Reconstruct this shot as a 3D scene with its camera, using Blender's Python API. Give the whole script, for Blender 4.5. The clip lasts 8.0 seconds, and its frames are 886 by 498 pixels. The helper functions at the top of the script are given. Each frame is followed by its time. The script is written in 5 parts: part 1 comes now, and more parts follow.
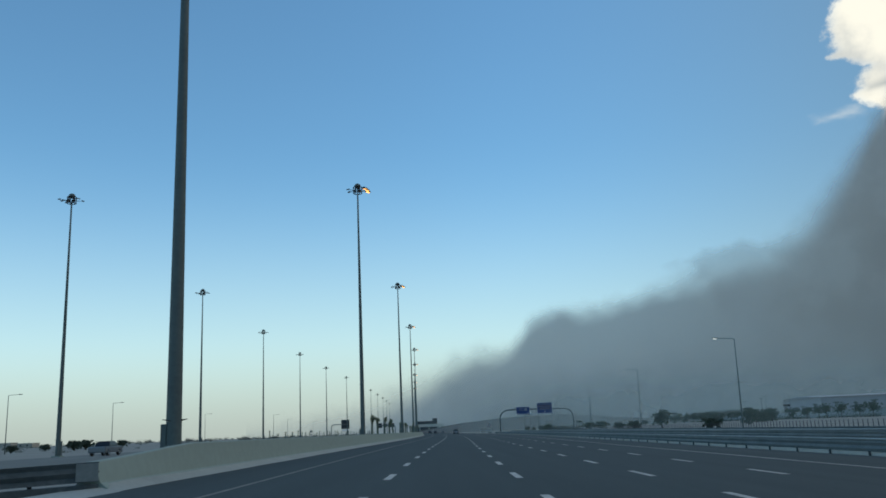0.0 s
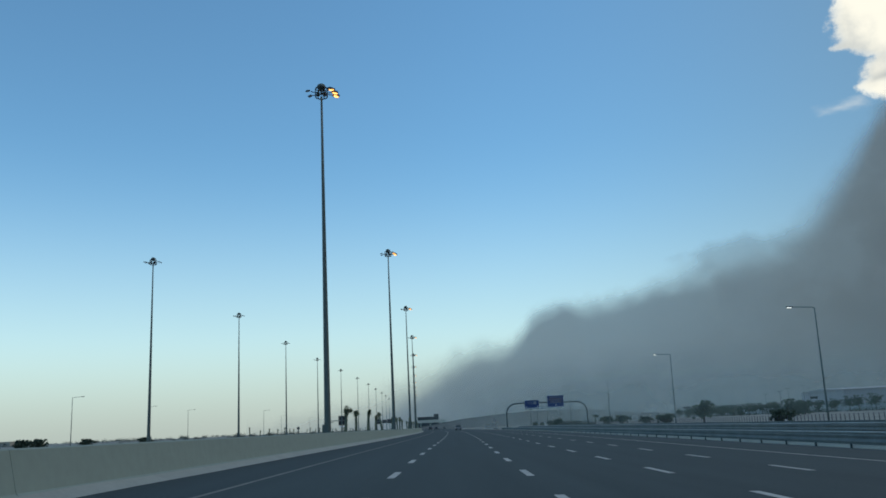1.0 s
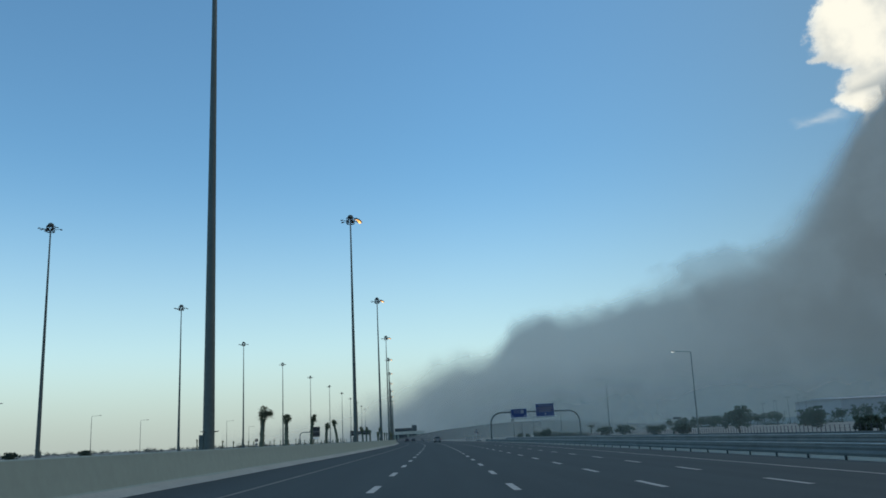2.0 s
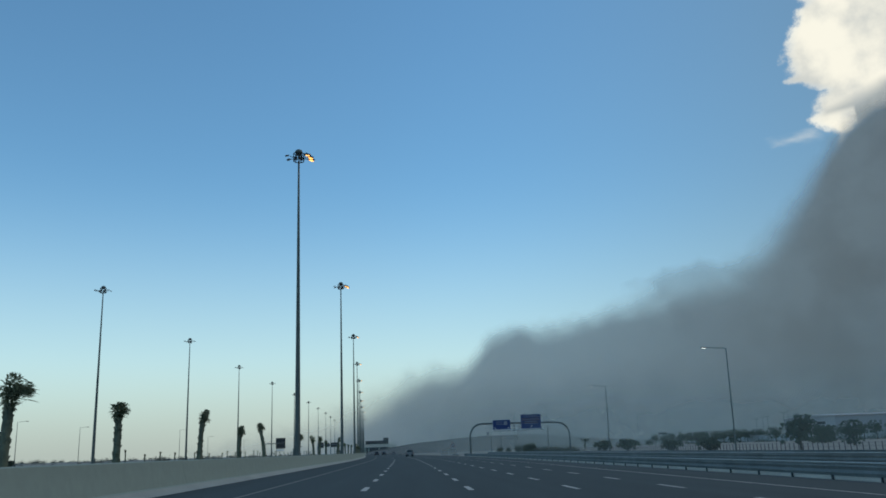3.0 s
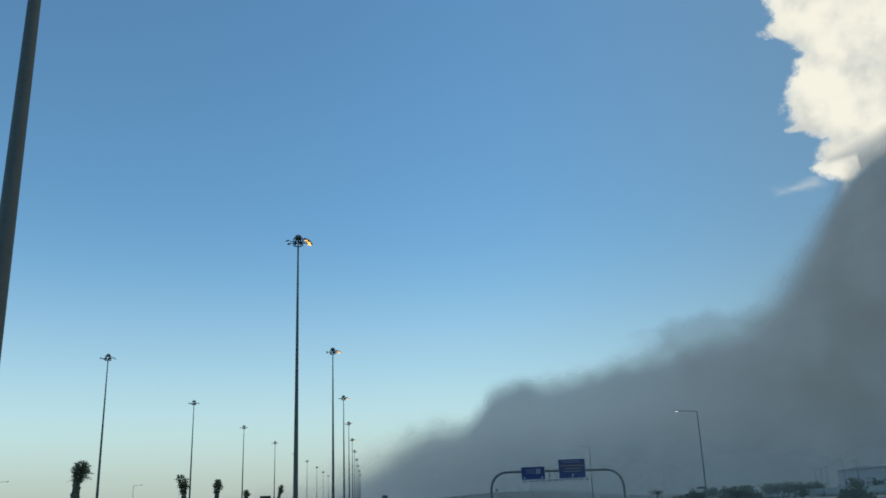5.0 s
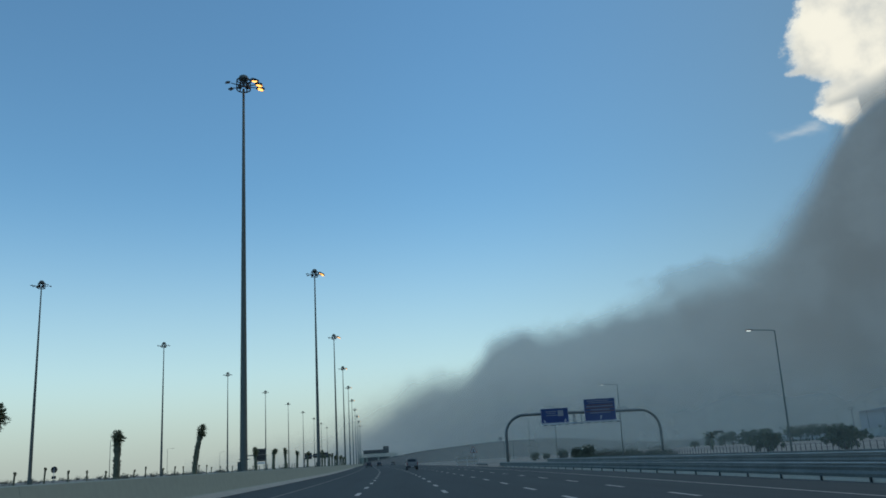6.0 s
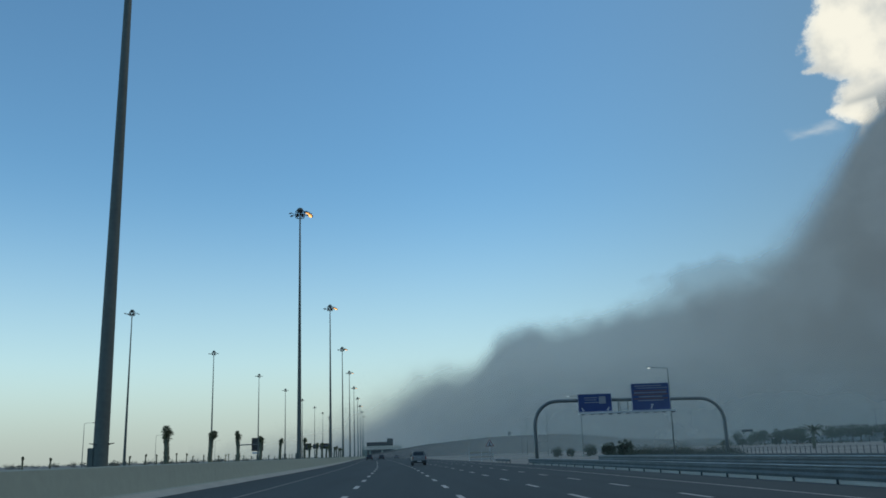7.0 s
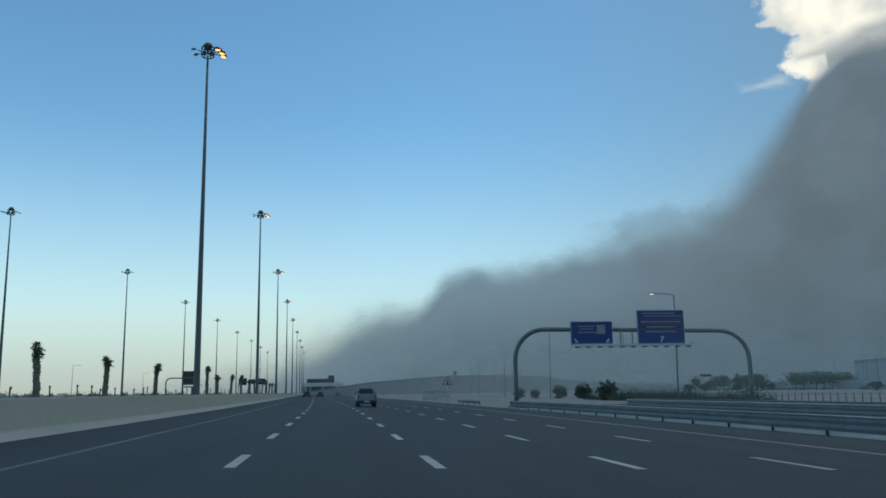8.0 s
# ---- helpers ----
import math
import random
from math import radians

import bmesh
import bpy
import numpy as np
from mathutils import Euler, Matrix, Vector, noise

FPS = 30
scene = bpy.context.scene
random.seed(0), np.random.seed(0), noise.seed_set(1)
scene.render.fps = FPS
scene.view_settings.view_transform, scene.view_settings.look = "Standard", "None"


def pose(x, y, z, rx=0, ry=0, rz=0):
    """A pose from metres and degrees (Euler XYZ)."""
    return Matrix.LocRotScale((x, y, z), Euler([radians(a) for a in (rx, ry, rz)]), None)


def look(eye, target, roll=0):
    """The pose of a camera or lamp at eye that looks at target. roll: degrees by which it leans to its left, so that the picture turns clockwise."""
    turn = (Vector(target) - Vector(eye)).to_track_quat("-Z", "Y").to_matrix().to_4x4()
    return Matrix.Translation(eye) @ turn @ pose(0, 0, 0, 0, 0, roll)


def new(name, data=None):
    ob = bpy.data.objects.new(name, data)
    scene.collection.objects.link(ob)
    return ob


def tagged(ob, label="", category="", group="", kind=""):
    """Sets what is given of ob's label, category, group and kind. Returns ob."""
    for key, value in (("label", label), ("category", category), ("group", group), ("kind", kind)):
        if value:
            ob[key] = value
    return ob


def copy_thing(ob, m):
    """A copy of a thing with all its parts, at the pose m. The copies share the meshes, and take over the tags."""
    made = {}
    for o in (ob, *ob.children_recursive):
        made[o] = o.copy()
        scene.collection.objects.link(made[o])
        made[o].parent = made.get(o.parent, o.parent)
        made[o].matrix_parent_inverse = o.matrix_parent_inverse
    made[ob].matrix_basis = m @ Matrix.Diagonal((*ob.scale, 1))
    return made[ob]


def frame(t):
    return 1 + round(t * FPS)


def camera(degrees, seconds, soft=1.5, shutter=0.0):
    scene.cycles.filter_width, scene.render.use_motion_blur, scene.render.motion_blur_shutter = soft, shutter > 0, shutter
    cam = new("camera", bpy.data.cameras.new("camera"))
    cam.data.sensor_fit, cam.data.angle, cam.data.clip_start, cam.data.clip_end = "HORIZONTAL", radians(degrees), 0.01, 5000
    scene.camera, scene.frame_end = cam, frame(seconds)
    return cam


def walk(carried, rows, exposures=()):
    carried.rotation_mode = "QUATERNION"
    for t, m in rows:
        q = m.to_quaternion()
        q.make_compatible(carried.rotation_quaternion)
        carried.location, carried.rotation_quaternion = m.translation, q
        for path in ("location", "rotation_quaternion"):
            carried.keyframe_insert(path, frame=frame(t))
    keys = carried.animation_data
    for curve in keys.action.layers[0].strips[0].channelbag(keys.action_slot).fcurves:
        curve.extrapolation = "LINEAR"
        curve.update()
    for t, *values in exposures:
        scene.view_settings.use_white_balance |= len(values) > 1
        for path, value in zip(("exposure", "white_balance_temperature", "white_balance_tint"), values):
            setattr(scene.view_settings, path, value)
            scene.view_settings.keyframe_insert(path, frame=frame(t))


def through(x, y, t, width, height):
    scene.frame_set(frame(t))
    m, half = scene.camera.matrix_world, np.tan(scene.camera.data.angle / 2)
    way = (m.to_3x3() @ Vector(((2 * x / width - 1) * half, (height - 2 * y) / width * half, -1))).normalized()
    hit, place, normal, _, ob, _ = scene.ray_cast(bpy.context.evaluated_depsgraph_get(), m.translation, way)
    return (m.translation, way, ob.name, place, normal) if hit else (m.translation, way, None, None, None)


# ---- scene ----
# ---- the camera and its way: a car in the second lane at 101 km/h ----
cam = camera(56.8, 8.0, soft=1.7)
PATH = [
    (0, pose(0.000, 0.000, 1.296, 102.518, 2.540, 0.302)),
    (0.5, pose(0.035, 14.123, 1.296, 102.635, 2.780, 0.742)),
    (1, pose(0.099, 28.220, 1.296, 102.253, 2.813, 0.437)),
    (1.2, pose(0.143, 33.840, 1.296, 102.184, 2.865, 0.171)),
    (2.3, pose(0.384, 64.751, 1.296, 103.251, 2.759, -1.508)),
    (2.5, pose(0.428, 70.372, 1.296, 103.324, 2.657, -1.862)),
    (3, pose(0.599, 84.530, 1.296, 103.781, 2.154, -2.905)),
    (3.5, pose(0.804, 98.640, 1.296, 106.616, 2.225, -3.383)),
    (4, pose(1.021, 112.702, 1.296, 108.646, 2.265, -3.153)),
    (4.2, pose(1.099, 118.291, 1.296, 108.750, 2.405, -3.049)),
    (5.3, pose(1.530, 149.030, 1.296, 106.606, 2.528, -2.636)),
    (5.5, pose(1.608, 154.619, 1.296, 105.809, 2.693, -2.553)),
    (6, pose(1.710, 168.486, 1.296, 104.362, 3.470, -2.682)),
    (6.5, pose(1.721, 182.397, 1.296, 104.528, 3.248, -2.588)),
    (7, pose(1.663, 196.398, 1.296, 103.988, 2.191, -2.385)),
    (7.5, pose(1.561, 210.440, 1.296, 101.930, 1.908, -3.174)),
    (7.8, pose(1.480, 218.875, 1.296, 100.63, 1.41, -4.54)),
    (7.9, pose(1.450, 221.687, 1.296, 100.15, 1.19, -5.42)),
    (8, pose(1.420, 224.500, 1.296, 99.804, 0.954, -6.445)),
]
# the phone's exposure drops a little as the bright cloud comes into view
walk(cam, PATH, exposures=[(0, -0.02), (1, -0.02), (2.5, -0.06), (3.5, -0.13), (4, -0.12), (5.5, -0.17), (6.2, -0.15), (7.2, -0.12), (8, 0.01)])

# ---- sky and sun ----
world = bpy.data.worlds.new("sky")
scene.world = world
world.use_nodes = True
wn = world.node_tree
wn.nodes.clear()
sky = wn.nodes.new("ShaderNodeTexSky")
sky.sky_type = "NISHITA"
sky.sun_disc = False
sky.sun_elevation = radians(48)
sky.sun_rotation = radians(85)
sky.air_density, sky.dust_density, sky.ozone_density = 1.0, 0.15, 3.0
back = wn.nodes.new("ShaderNodeBackground")
back.inputs["Strength"].default_value = 0.148
wout = wn.nodes.new("ShaderNodeOutputWorld")
thin = wn.nodes.new("ShaderNodeMix")
thin.data_type, thin.blend_type = "RGBA", "MULTIPLY"
thin.inputs["Factor"].default_value = 1.0
thin.inputs["B"].default_value = (0.77, 1.10, 1.085, 1)
wn.links.new(sky.outputs[0], thin.inputs["A"])
# pale dusty haze that thickens towards the horizon
wco = wn.nodes.new("ShaderNodeTexCoord")
wsep = wn.nodes.new("ShaderNodeSeparateXYZ")
wr = wn.nodes.new("ShaderNodeMapRange")
wr.interpolation_type = "SMOOTHERSTEP"
wr.inputs["From Min"].default_value, wr.inputs["From Max"].default_value = -0.12, 0.37
wr.inputs["To Min"].default_value, wr.inputs["To Max"].default_value = 0.95, 0.0
haze = wn.nodes.new("ShaderNodeMix")
haze.data_type = "RGBA"
haze.inputs["B"].default_value = (4.7, 5.55, 5.05, 1)
wn.links.new(wco.outputs["Generated"], wsep.inputs[0])
wn.links.new(wsep.outputs["Z"], wr.inputs["Value"])
wn.links.new(wr.outputs[0], haze.inputs["Factor"])
wn.links.new(thin.outputs["Result"], haze.inputs["A"])
low = wn.nodes.new("ShaderNodeMapRange")
low.interpolation_type = "SMOOTHSTEP"
low.inputs["From Min"].default_value, low.inputs["From Max"].default_value = -0.03, 0.12
low.inputs["To Min"].default_value, low.inputs["To Max"].default_value = 0.9, 0.0
wn.links.new(wsep.outputs["Z"], low.inputs["Value"])
dusty = wn.nodes.new("ShaderNodeMix")
dusty.data_type = "RGBA"
dusty.inputs["B"].default_value = (2.8, 3.15, 2.93, 1)
wn.links.new(low.outputs[0], dusty.inputs["Factor"])
wn.links.new(haze.outputs["Result"], dusty.inputs["A"])
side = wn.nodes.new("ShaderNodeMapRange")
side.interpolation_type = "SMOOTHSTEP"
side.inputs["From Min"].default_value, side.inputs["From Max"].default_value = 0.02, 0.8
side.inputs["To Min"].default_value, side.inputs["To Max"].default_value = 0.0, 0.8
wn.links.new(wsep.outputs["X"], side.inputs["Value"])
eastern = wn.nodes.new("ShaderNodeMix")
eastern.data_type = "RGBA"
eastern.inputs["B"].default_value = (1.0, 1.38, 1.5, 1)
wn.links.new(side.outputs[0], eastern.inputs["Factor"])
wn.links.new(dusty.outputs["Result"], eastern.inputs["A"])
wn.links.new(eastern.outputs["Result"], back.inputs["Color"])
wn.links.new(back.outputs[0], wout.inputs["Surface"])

sun = new("sun", bpy.data.lights.new("sun", "SUN"))
sun.data.energy, sun.data.angle, sun.data.color = 0.5, radians(20), (1.0, 0.93, 0.84)
SUN_AZ, SUN_EL = radians(85), radians(48)
sun.matrix_world = look((0, 0, 0), (-math.sin(SUN_AZ) * math.cos(SUN_EL), -math.cos(SUN_AZ) * math.cos(SUN_EL), -math.sin(SUN_EL)))


# ---- materials ----
def mat(name, color, rough=0.7, metal=0.0, scale=2.0, vary=0.25, fine=30.0, bump=0.0, tint=None, emit=None, rand=0.0, stretch=None, through=0.0):
    """A surface with two scales of variation: broad stains and fine grain, in metres; through: light that passes a leaf."""
    m = bpy.data.materials.new(name)
    m.use_nodes = True
    nt = m.node_tree
    p = nt.nodes["Principled BSDF"]
    p.inputs["Roughness"].default_value, p.inputs["Metallic"].default_value = rough, metal
    co = nt.nodes.new("ShaderNodeTexCoord")
    n1, n2 = nt.nodes.new("ShaderNodeTexNoise"), nt.nodes.new("ShaderNodeTexNoise")
    n1.inputs["Scale"].default_value, n1.inputs["Detail"].default_value = scale, 5
    n2.inputs["Scale"].default_value, n2.inputs["Detail"].default_value = fine, 3
    add = nt.nodes.new("ShaderNodeMath")
    add.operation = "MULTIPLY_ADD"
    add.inputs[1].default_value, add.inputs[2].default_value = 0.4, 0.0
    mixf = nt.nodes.new("ShaderNodeMath")
    mixf.operation = "MULTIPLY_ADD"
    mixf.inputs[1].default_value = 0.6
    ramp = nt.nodes.new("ShaderNodeMapRange")
    ramp.inputs["From Min"].default_value, ramp.inputs["From Max"].default_value = 0.3, 0.7
    mix = nt.nodes.new("ShaderNodeMix")
    mix.data_type = "RGBA"
    other = tint if tint else tuple(c * (1 + vary) for c in color)
    mix.inputs["A"].default_value = (*[c * (1 - vary) for c in color], 1)
    mix.inputs["B"].default_value = (*[min(1, c) for c in other], 1)
    place = co.outputs["Object"]
    if stretch:
        mp = nt.nodes.new("ShaderNodeMapping")
        mp.inputs["Scale"].default_value = stretch
        nt.links.new(place, mp.inputs["Vector"])
        place = mp.outputs[0]
    nt.links.new(place, n1.inputs["Vector"])
    nt.links.new(co.outputs["Object"], n2.inputs["Vector"])
    nt.links.new(n2.outputs["Fac"], add.inputs[0])
    nt.links.new(n1.outputs["Fac"], mixf.inputs[0])
    nt.links.new(add.outputs[0], mixf.inputs[2])
    nt.links.new(mixf.outputs[0], ramp.inputs["Value"])
    fac = ramp.outputs["Result"]
    if rand:
        info = nt.nodes.new("ShaderNodeObjectInfo")
        sh = nt.nodes.new("ShaderNodeMath")
        sh.operation = "MULTIPLY_ADD"
        sh.inputs[1].default_value = rand
        nt.links.new(info.outputs["Random"], sh.inputs[0])
        nt.links.new(fac, sh.inputs[2])
        fac = sh.outputs[0]
    nt.links.new(fac, mix.inputs["Factor"])
    nt.links.new(mix.outputs["Result"], p.inputs["Base Color"])
    if bump:
        b = nt.nodes.new("ShaderNodeBump")
        b.inputs["Strength"].default_value, b.inputs["Distance"].default_value = bump, 0.02
        nt.links.new(n2.outputs["Fac"], b.inputs["Height"])
        nt.links.new(b.outputs[0], p.inputs["Normal"])
    if through:
        leaf, both = nt.nodes.new("ShaderNodeBsdfTranslucent"), nt.nodes.new("ShaderNodeMixShader")
        both.inputs[0].default_value = through
        nt.links.new(mix.outputs["Result"], leaf.inputs["Color"])
        nt.links.new(p.outputs[0], both.inputs[1])
        nt.links.new(leaf.outputs[0], both.inputs[2])
        nt.links.new(both.outputs[0], nt.nodes["Material Output"].inputs["Surface"])
    if emit:
        p.inputs["Emission Color"].default_value = (*emit[0], 1)
        p.inputs["Emission Strength"].default_value = emit[1]
    return m


ASPHALT = mat("asphalt", (0.0335, 0.0445, 0.0435), 0.9, scale=0.5, vary=0.26, fine=9, bump=0.3, stretch=(1.6, 0.06, 1))
SLIP = mat("dusty_asphalt", (0.062, 0.072, 0.072), 0.9, scale=0.12, vary=0.22, fine=9, bump=0.3)
SANDED = mat("sand_blown_asphalt", (0.15, 0.147, 0.13), 0.95, scale=0.3, vary=0.25, fine=6, bump=0.3, stretch=(1, 0.15, 1))
VERGE = mat("dusty_verge", (0.135, 0.138, 0.125), 0.95, scale=0.4, vary=0.25, fine=5, bump=0.4)
PAINT = mat("road_paint", (0.46, 0.43, 0.38), 0.75, scale=1.2, vary=0.25, fine=14, rand=0.25)
FADED = mat("faded_road_paint", (0.18, 0.168, 0.14), 0.8, scale=0.8, vary=0.35, fine=5)
EARTH = mat("packed_earth", (0.115, 0.11, 0.10), 0.95, scale=0.06, vary=0.2, fine=1.5, bump=0.3)
KERB = mat("pale_kerb_concrete", (0.56, 0.49, 0.41), 0.9, scale=0.5, vary=0.15, fine=8)
CONCRETE = mat("barrier_concrete", (0.275, 0.332, 0.293), 0.9, scale=0.5, vary=0.10, fine=3, bump=0.15, stretch=(1, 0.04, 1.6))
SAND = mat("pale_sand", (0.265, 0.246, 0.208), 0.95, scale=0.05, vary=0.18, fine=1.2, bump=0.4)
DRIFT = mat("drifted_sand", (0.35, 0.362, 0.325), 0.95, scale=0.4, vary=0.14, fine=6, bump=0.4)
STEEL = mat("galvanised_steel", (0.42, 0.44, 0.46), 0.45, 0.8, scale=1.5, vary=0.2, fine=12)
RAILSTEEL = mat("dusty_rail_steel", (0.19, 0.205, 0.20), 0.8, 0.1, scale=0.6, vary=0.25, fine=8, rand=0.2)
DARKSTEEL = mat("dark_rail_steel", (0.088, 0.10, 0.10), 0.8, 0.1, scale=0.8, vary=0.3, fine=9)
INFILL = mat("dusty_infill_sheet", (0.085, 0.098, 0.096), 0.85, scale=0.3, vary=0.2, fine=4)
TOPRAIL = mat("dull_rail_steel", (0.42, 0.43, 0.42), 0.65, 0.2, scale=0.8, vary=0.2, fine=9)
POST = mat("dark_post_steel", (0.06, 0.065, 0.07), 0.6, 0.4, scale=2, vary=0.2)
MAST = mat("mast_steel", (0.122, 0.148, 0.138), 0.7, 0.1, scale=0.5, vary=0.2, fine=7)
DARK = mat("dark_housing", (0.04, 0.042, 0.045), 0.6, scale=4, vary=0.25)
LAMP_ON = mat("sodium_lens", (0.8, 0.5, 0.15), 0.3, emit=((1.0, 0.47, 0.12), 2.6))
LAMP_OFF = mat("clear_lens", (0.35, 0.36, 0.36), 0.15)
LED = mat("white_lens", (0.8, 0.8, 0.8), 0.2, emit=((0.95, 1.0, 0.95), 1.6))
TRUNK = mat("palm_bark", (0.144, 0.160, 0.112), 0.95, scale=3, vary=0.35, fine=18, bump=0.8)
FROND = mat("dry_frond", (0.19, 0.23, 0.13), 0.8, scale=2, vary=0.4, tint=(0.31, 0.32, 0.2), through=0.5)
LEAF = mat("tree_leaf", (0.085, 0.112, 0.078), 0.8, scale=0.8, vary=0.4, rand=0.3, through=0.3)
BUSH = mat("scrub_leaf", (0.15, 0.16, 0.13), 0.9, scale=0.5, vary=0.4)
HEDGE = mat("hedge_leaf", (0.075, 0.095, 0.068), 0.85, scale=0.6, vary=0.4, through=0.25)
BARK = mat("tree_bark", (0.12, 0.10, 0.08), 0.95, scale=4, vary=0.3)
SIGNBLUE = mat("sign_blue", (0.02, 0.05, 0.18), 0.5, scale=1.0, vary=0.15)
SIGNBROWN = mat("sign_brown", (0.16, 0.07, 0.03), 0.5, scale=1.0, vary=0.15)
SIGNTEXT = mat("sign_lettering", (0.26, 0.27, 0.30), 0.5, scale=1.0, vary=0.2)
SIGNWHITE = mat("sign_white", (0.55, 0.57, 0.58), 0.5, scale=1.0, vary=0.1)
SIGNBACK = mat("sign_back", (0.05, 0.05, 0.052), 0.6, 0.3, scale=0.7, vary=0.2)
GANTRY = mat("gantry_steel", (0.16, 0.18, 0.18), 0.6, 0.3, scale=0.6, vary=0.2)
WHITEWALL = mat("white_render", (0.74, 0.68, 0.58), 0.9, scale=0.2, vary=0.12)
# white render with the distance haze put into its colour as grey
HAZEDWALL = mat("hazed_white_render", (0.40, 0.41, 0.39), 0.9, scale=0.15, vary=0.3, fine=2)
CREAMWALL = mat("cream_render", (0.56, 0.51, 0.42), 0.9, scale=0.2, vary=0.15, fine=3)
BEIGE = mat("beige_render", (0.40, 0.37, 0.32), 0.9, scale=0.2, vary=0.15)
GREYWALL = mat("grey_cladding", (0.05, 0.053, 0.058), 0.7, scale=0.2, vary=0.15)
HALLWALL = mat("pale_metal_cladding", (0.40, 0.40, 0.41), 0.6, scale=0.1, vary=0.08, fine=2)
GLASSY = mat("dark_glass", (0.02, 0.022, 0.025), 0.12, scale=2, vary=0.2)
CARSILVER = mat("silver_car_paint", (0.17, 0.19, 0.21), 0.35, 0.3, scale=1.2, vary=0.08)
CARWHITE = mat("white_car_paint", (0.25, 0.26, 0.265), 0.35, scale=1.2, vary=0.08)
CARDARK = mat("dark_car_paint", (0.03, 0.032, 0.036), 0.3, scale=1.2, vary=0.15)
RUBBER = mat("rubber", (0.02, 0.02, 0.02), 0.85, scale=6, vary=0.2)
REDLENS = mat("red_lens", (0.25, 0.02, 0.015), 0.25, scale=6, vary=0.1)
CHROME = mat("chrome", (0.55, 0.55, 0.56), 0.25, 1.0, scale=6, vary=0.1)
REDSIGN = mat("sign_red", (0.22, 0.05, 0.045), 0.5, scale=2, vary=0.1)


# ---- helpers for meshes ----
def mesh(name, bm, material):
    me = bpy.data.meshes.new(name)
    bm.to_mesh(me)
    bm.free()
    if material:
        me.materials.append(material)
    return me


def part(name, bm, material, parent, label=""):
    ob = new(name, mesh(name, bm, material))
    ob.parent = parent
    return tagged(ob, label)


def thing(name, at, label, category, group="", kind="", rz=0.0):
    ob = new(name)
    ob.matrix_world = pose(*at, 0, 0, rz)
    return tagged(ob, label, category, group, kind)


def box(sx, sy, sz, m=None, bevel=0.0, bm=None):
    bm = bm or bmesh.new()
    r = bmesh.ops.create_cube(bm, size=1, matrix=(m or Matrix()) @ Matrix.Diagonal((sx, sy, sz, 1)))
    if bevel:
        es = {e for v in r["verts"] for e in v.link_edges}
        bmesh.ops.bevel(bm, geom=list(es), offset=bevel, segments=2, affect="EDGES", profile=0.7)
    return bm


def tube(points, radii, sides=10, bm=None, cap=True):
    """A round pipe through points with a radius at each."""
    bm = bm or bmesh.new()
    pts = [Vector(p) for p in points]
    rings, ref = [], None
    for i, p in enumerate(pts):
        d = (pts[min(i + 1, len(pts) - 1)] - pts[max(i - 1, 0)]).normalized()
        ref = Vector((0, 0, 1)) if abs(d.z) < 0.9 else Vector((0, 1, 0))
        u = d.cross(ref).normalized()
        v = d.cross(u)
        rings.append([bm.verts.new(p + radii[i] * (math.cos(a) * u + math.sin(a) * v)) for a in [2 * math.pi * k / sides for k in range(sides)]])
    for a, b in zip(rings, rings[1:]):
        best = min(range(sides), key=lambda s: (a[0].co - b[s].co).length)
        b[:] = b[best:] + b[:best]
        for k in range(sides):
            f = bm.faces.new((a[k], a[(k + 1) % sides], b[(k + 1) % sides], b[k]))
            f.smooth = True
    if cap:
        bm.faces.new(rings[0])
        bm.faces.new(rings[-1])
    bmesh.ops.recalc_face_normals(bm, faces=bm.faces[:])
    return bm


def sweep(section, ys, xf, zf, closed=True, bm=None):
    """A cross-section of (offset, height) swept along the road."""
    bm = bm or bmesh.new()
    rows = [[bm.verts.new((xf(y) + o, y, zf(o, y) + h)) for o, h in section] for y in ys]
    n = len(section)
    for a, b in zip(rows, rows[1:]):
        for k in range(n if closed else n - 1):
            bm.faces.new((a[k], a[(k + 1) % n], b[(k + 1) % n], b[k]))
    if closed:
        bm.faces.new(rows[0])
        bm.faces.new(rows[-1])
    bmesh.ops.recalc_face_normals(bm, faces=bm.faces[:])
    return bm


# the line left of the camera's lane, which bends gently; a cross-fall of 3 % to the right
KY = [-80, 0, 28, 50, 70, 95, 130, 165, 200, 224, 245, 265, 292, 357, 422, 487, 554, 621, 688, 900, 1500]
KX = [-1.8, -1.78, -1.7, -1.5, -1.28, -0.9, -0.5, -0.3, -0.25, -0.38, -0.72, -1.1, -1.8, -4.2, -6.9, -9.5, -12.2, -14.6, -17.1, -25, -48]


def line_x(y):
    y = max(KY[0], min(KY[-1] - 1e-3, y))
    i = max(k for k in range(len(KY) - 1) if KY[k] <= y)
    sl = lambda k: (KX[min(k + 1, len(KX) - 1)] - KX[max(k - 1, 0)]) / (KY[min(k + 1, len(KX) - 1)] - KY[max(k - 1, 0)])
    h = KY[i + 1] - KY[i]
    t = (y - KY[i]) / h
    return ((2 * t**3 - 3 * t**2 + 1) * KX[i] + (t**3 - 2 * t**2 + t) * h * sl(i) + (3 * t**2 - 2 * t**3) * KX[i + 1] + (t**3 - t**2) * h * sl(i + 1))


def road_z(o, y=0):
    return -0.03 * (max(-7.5, min(22.0, o)) - 1.77)


def interp(knots, a):
    for (a0, v0), (a1, v1) in zip(knots, knots[1:]):
        if a0 <= a <= a1:
            f = (a - a0) / (a1 - a0)
            return v0 + (v1 - v0) * f
    return knots[-1][1]


def steps(a, b, d):
    n = max(1, round((b - a) / d))
    return [a + (b - a) * k / n for k in range(n + 1)]


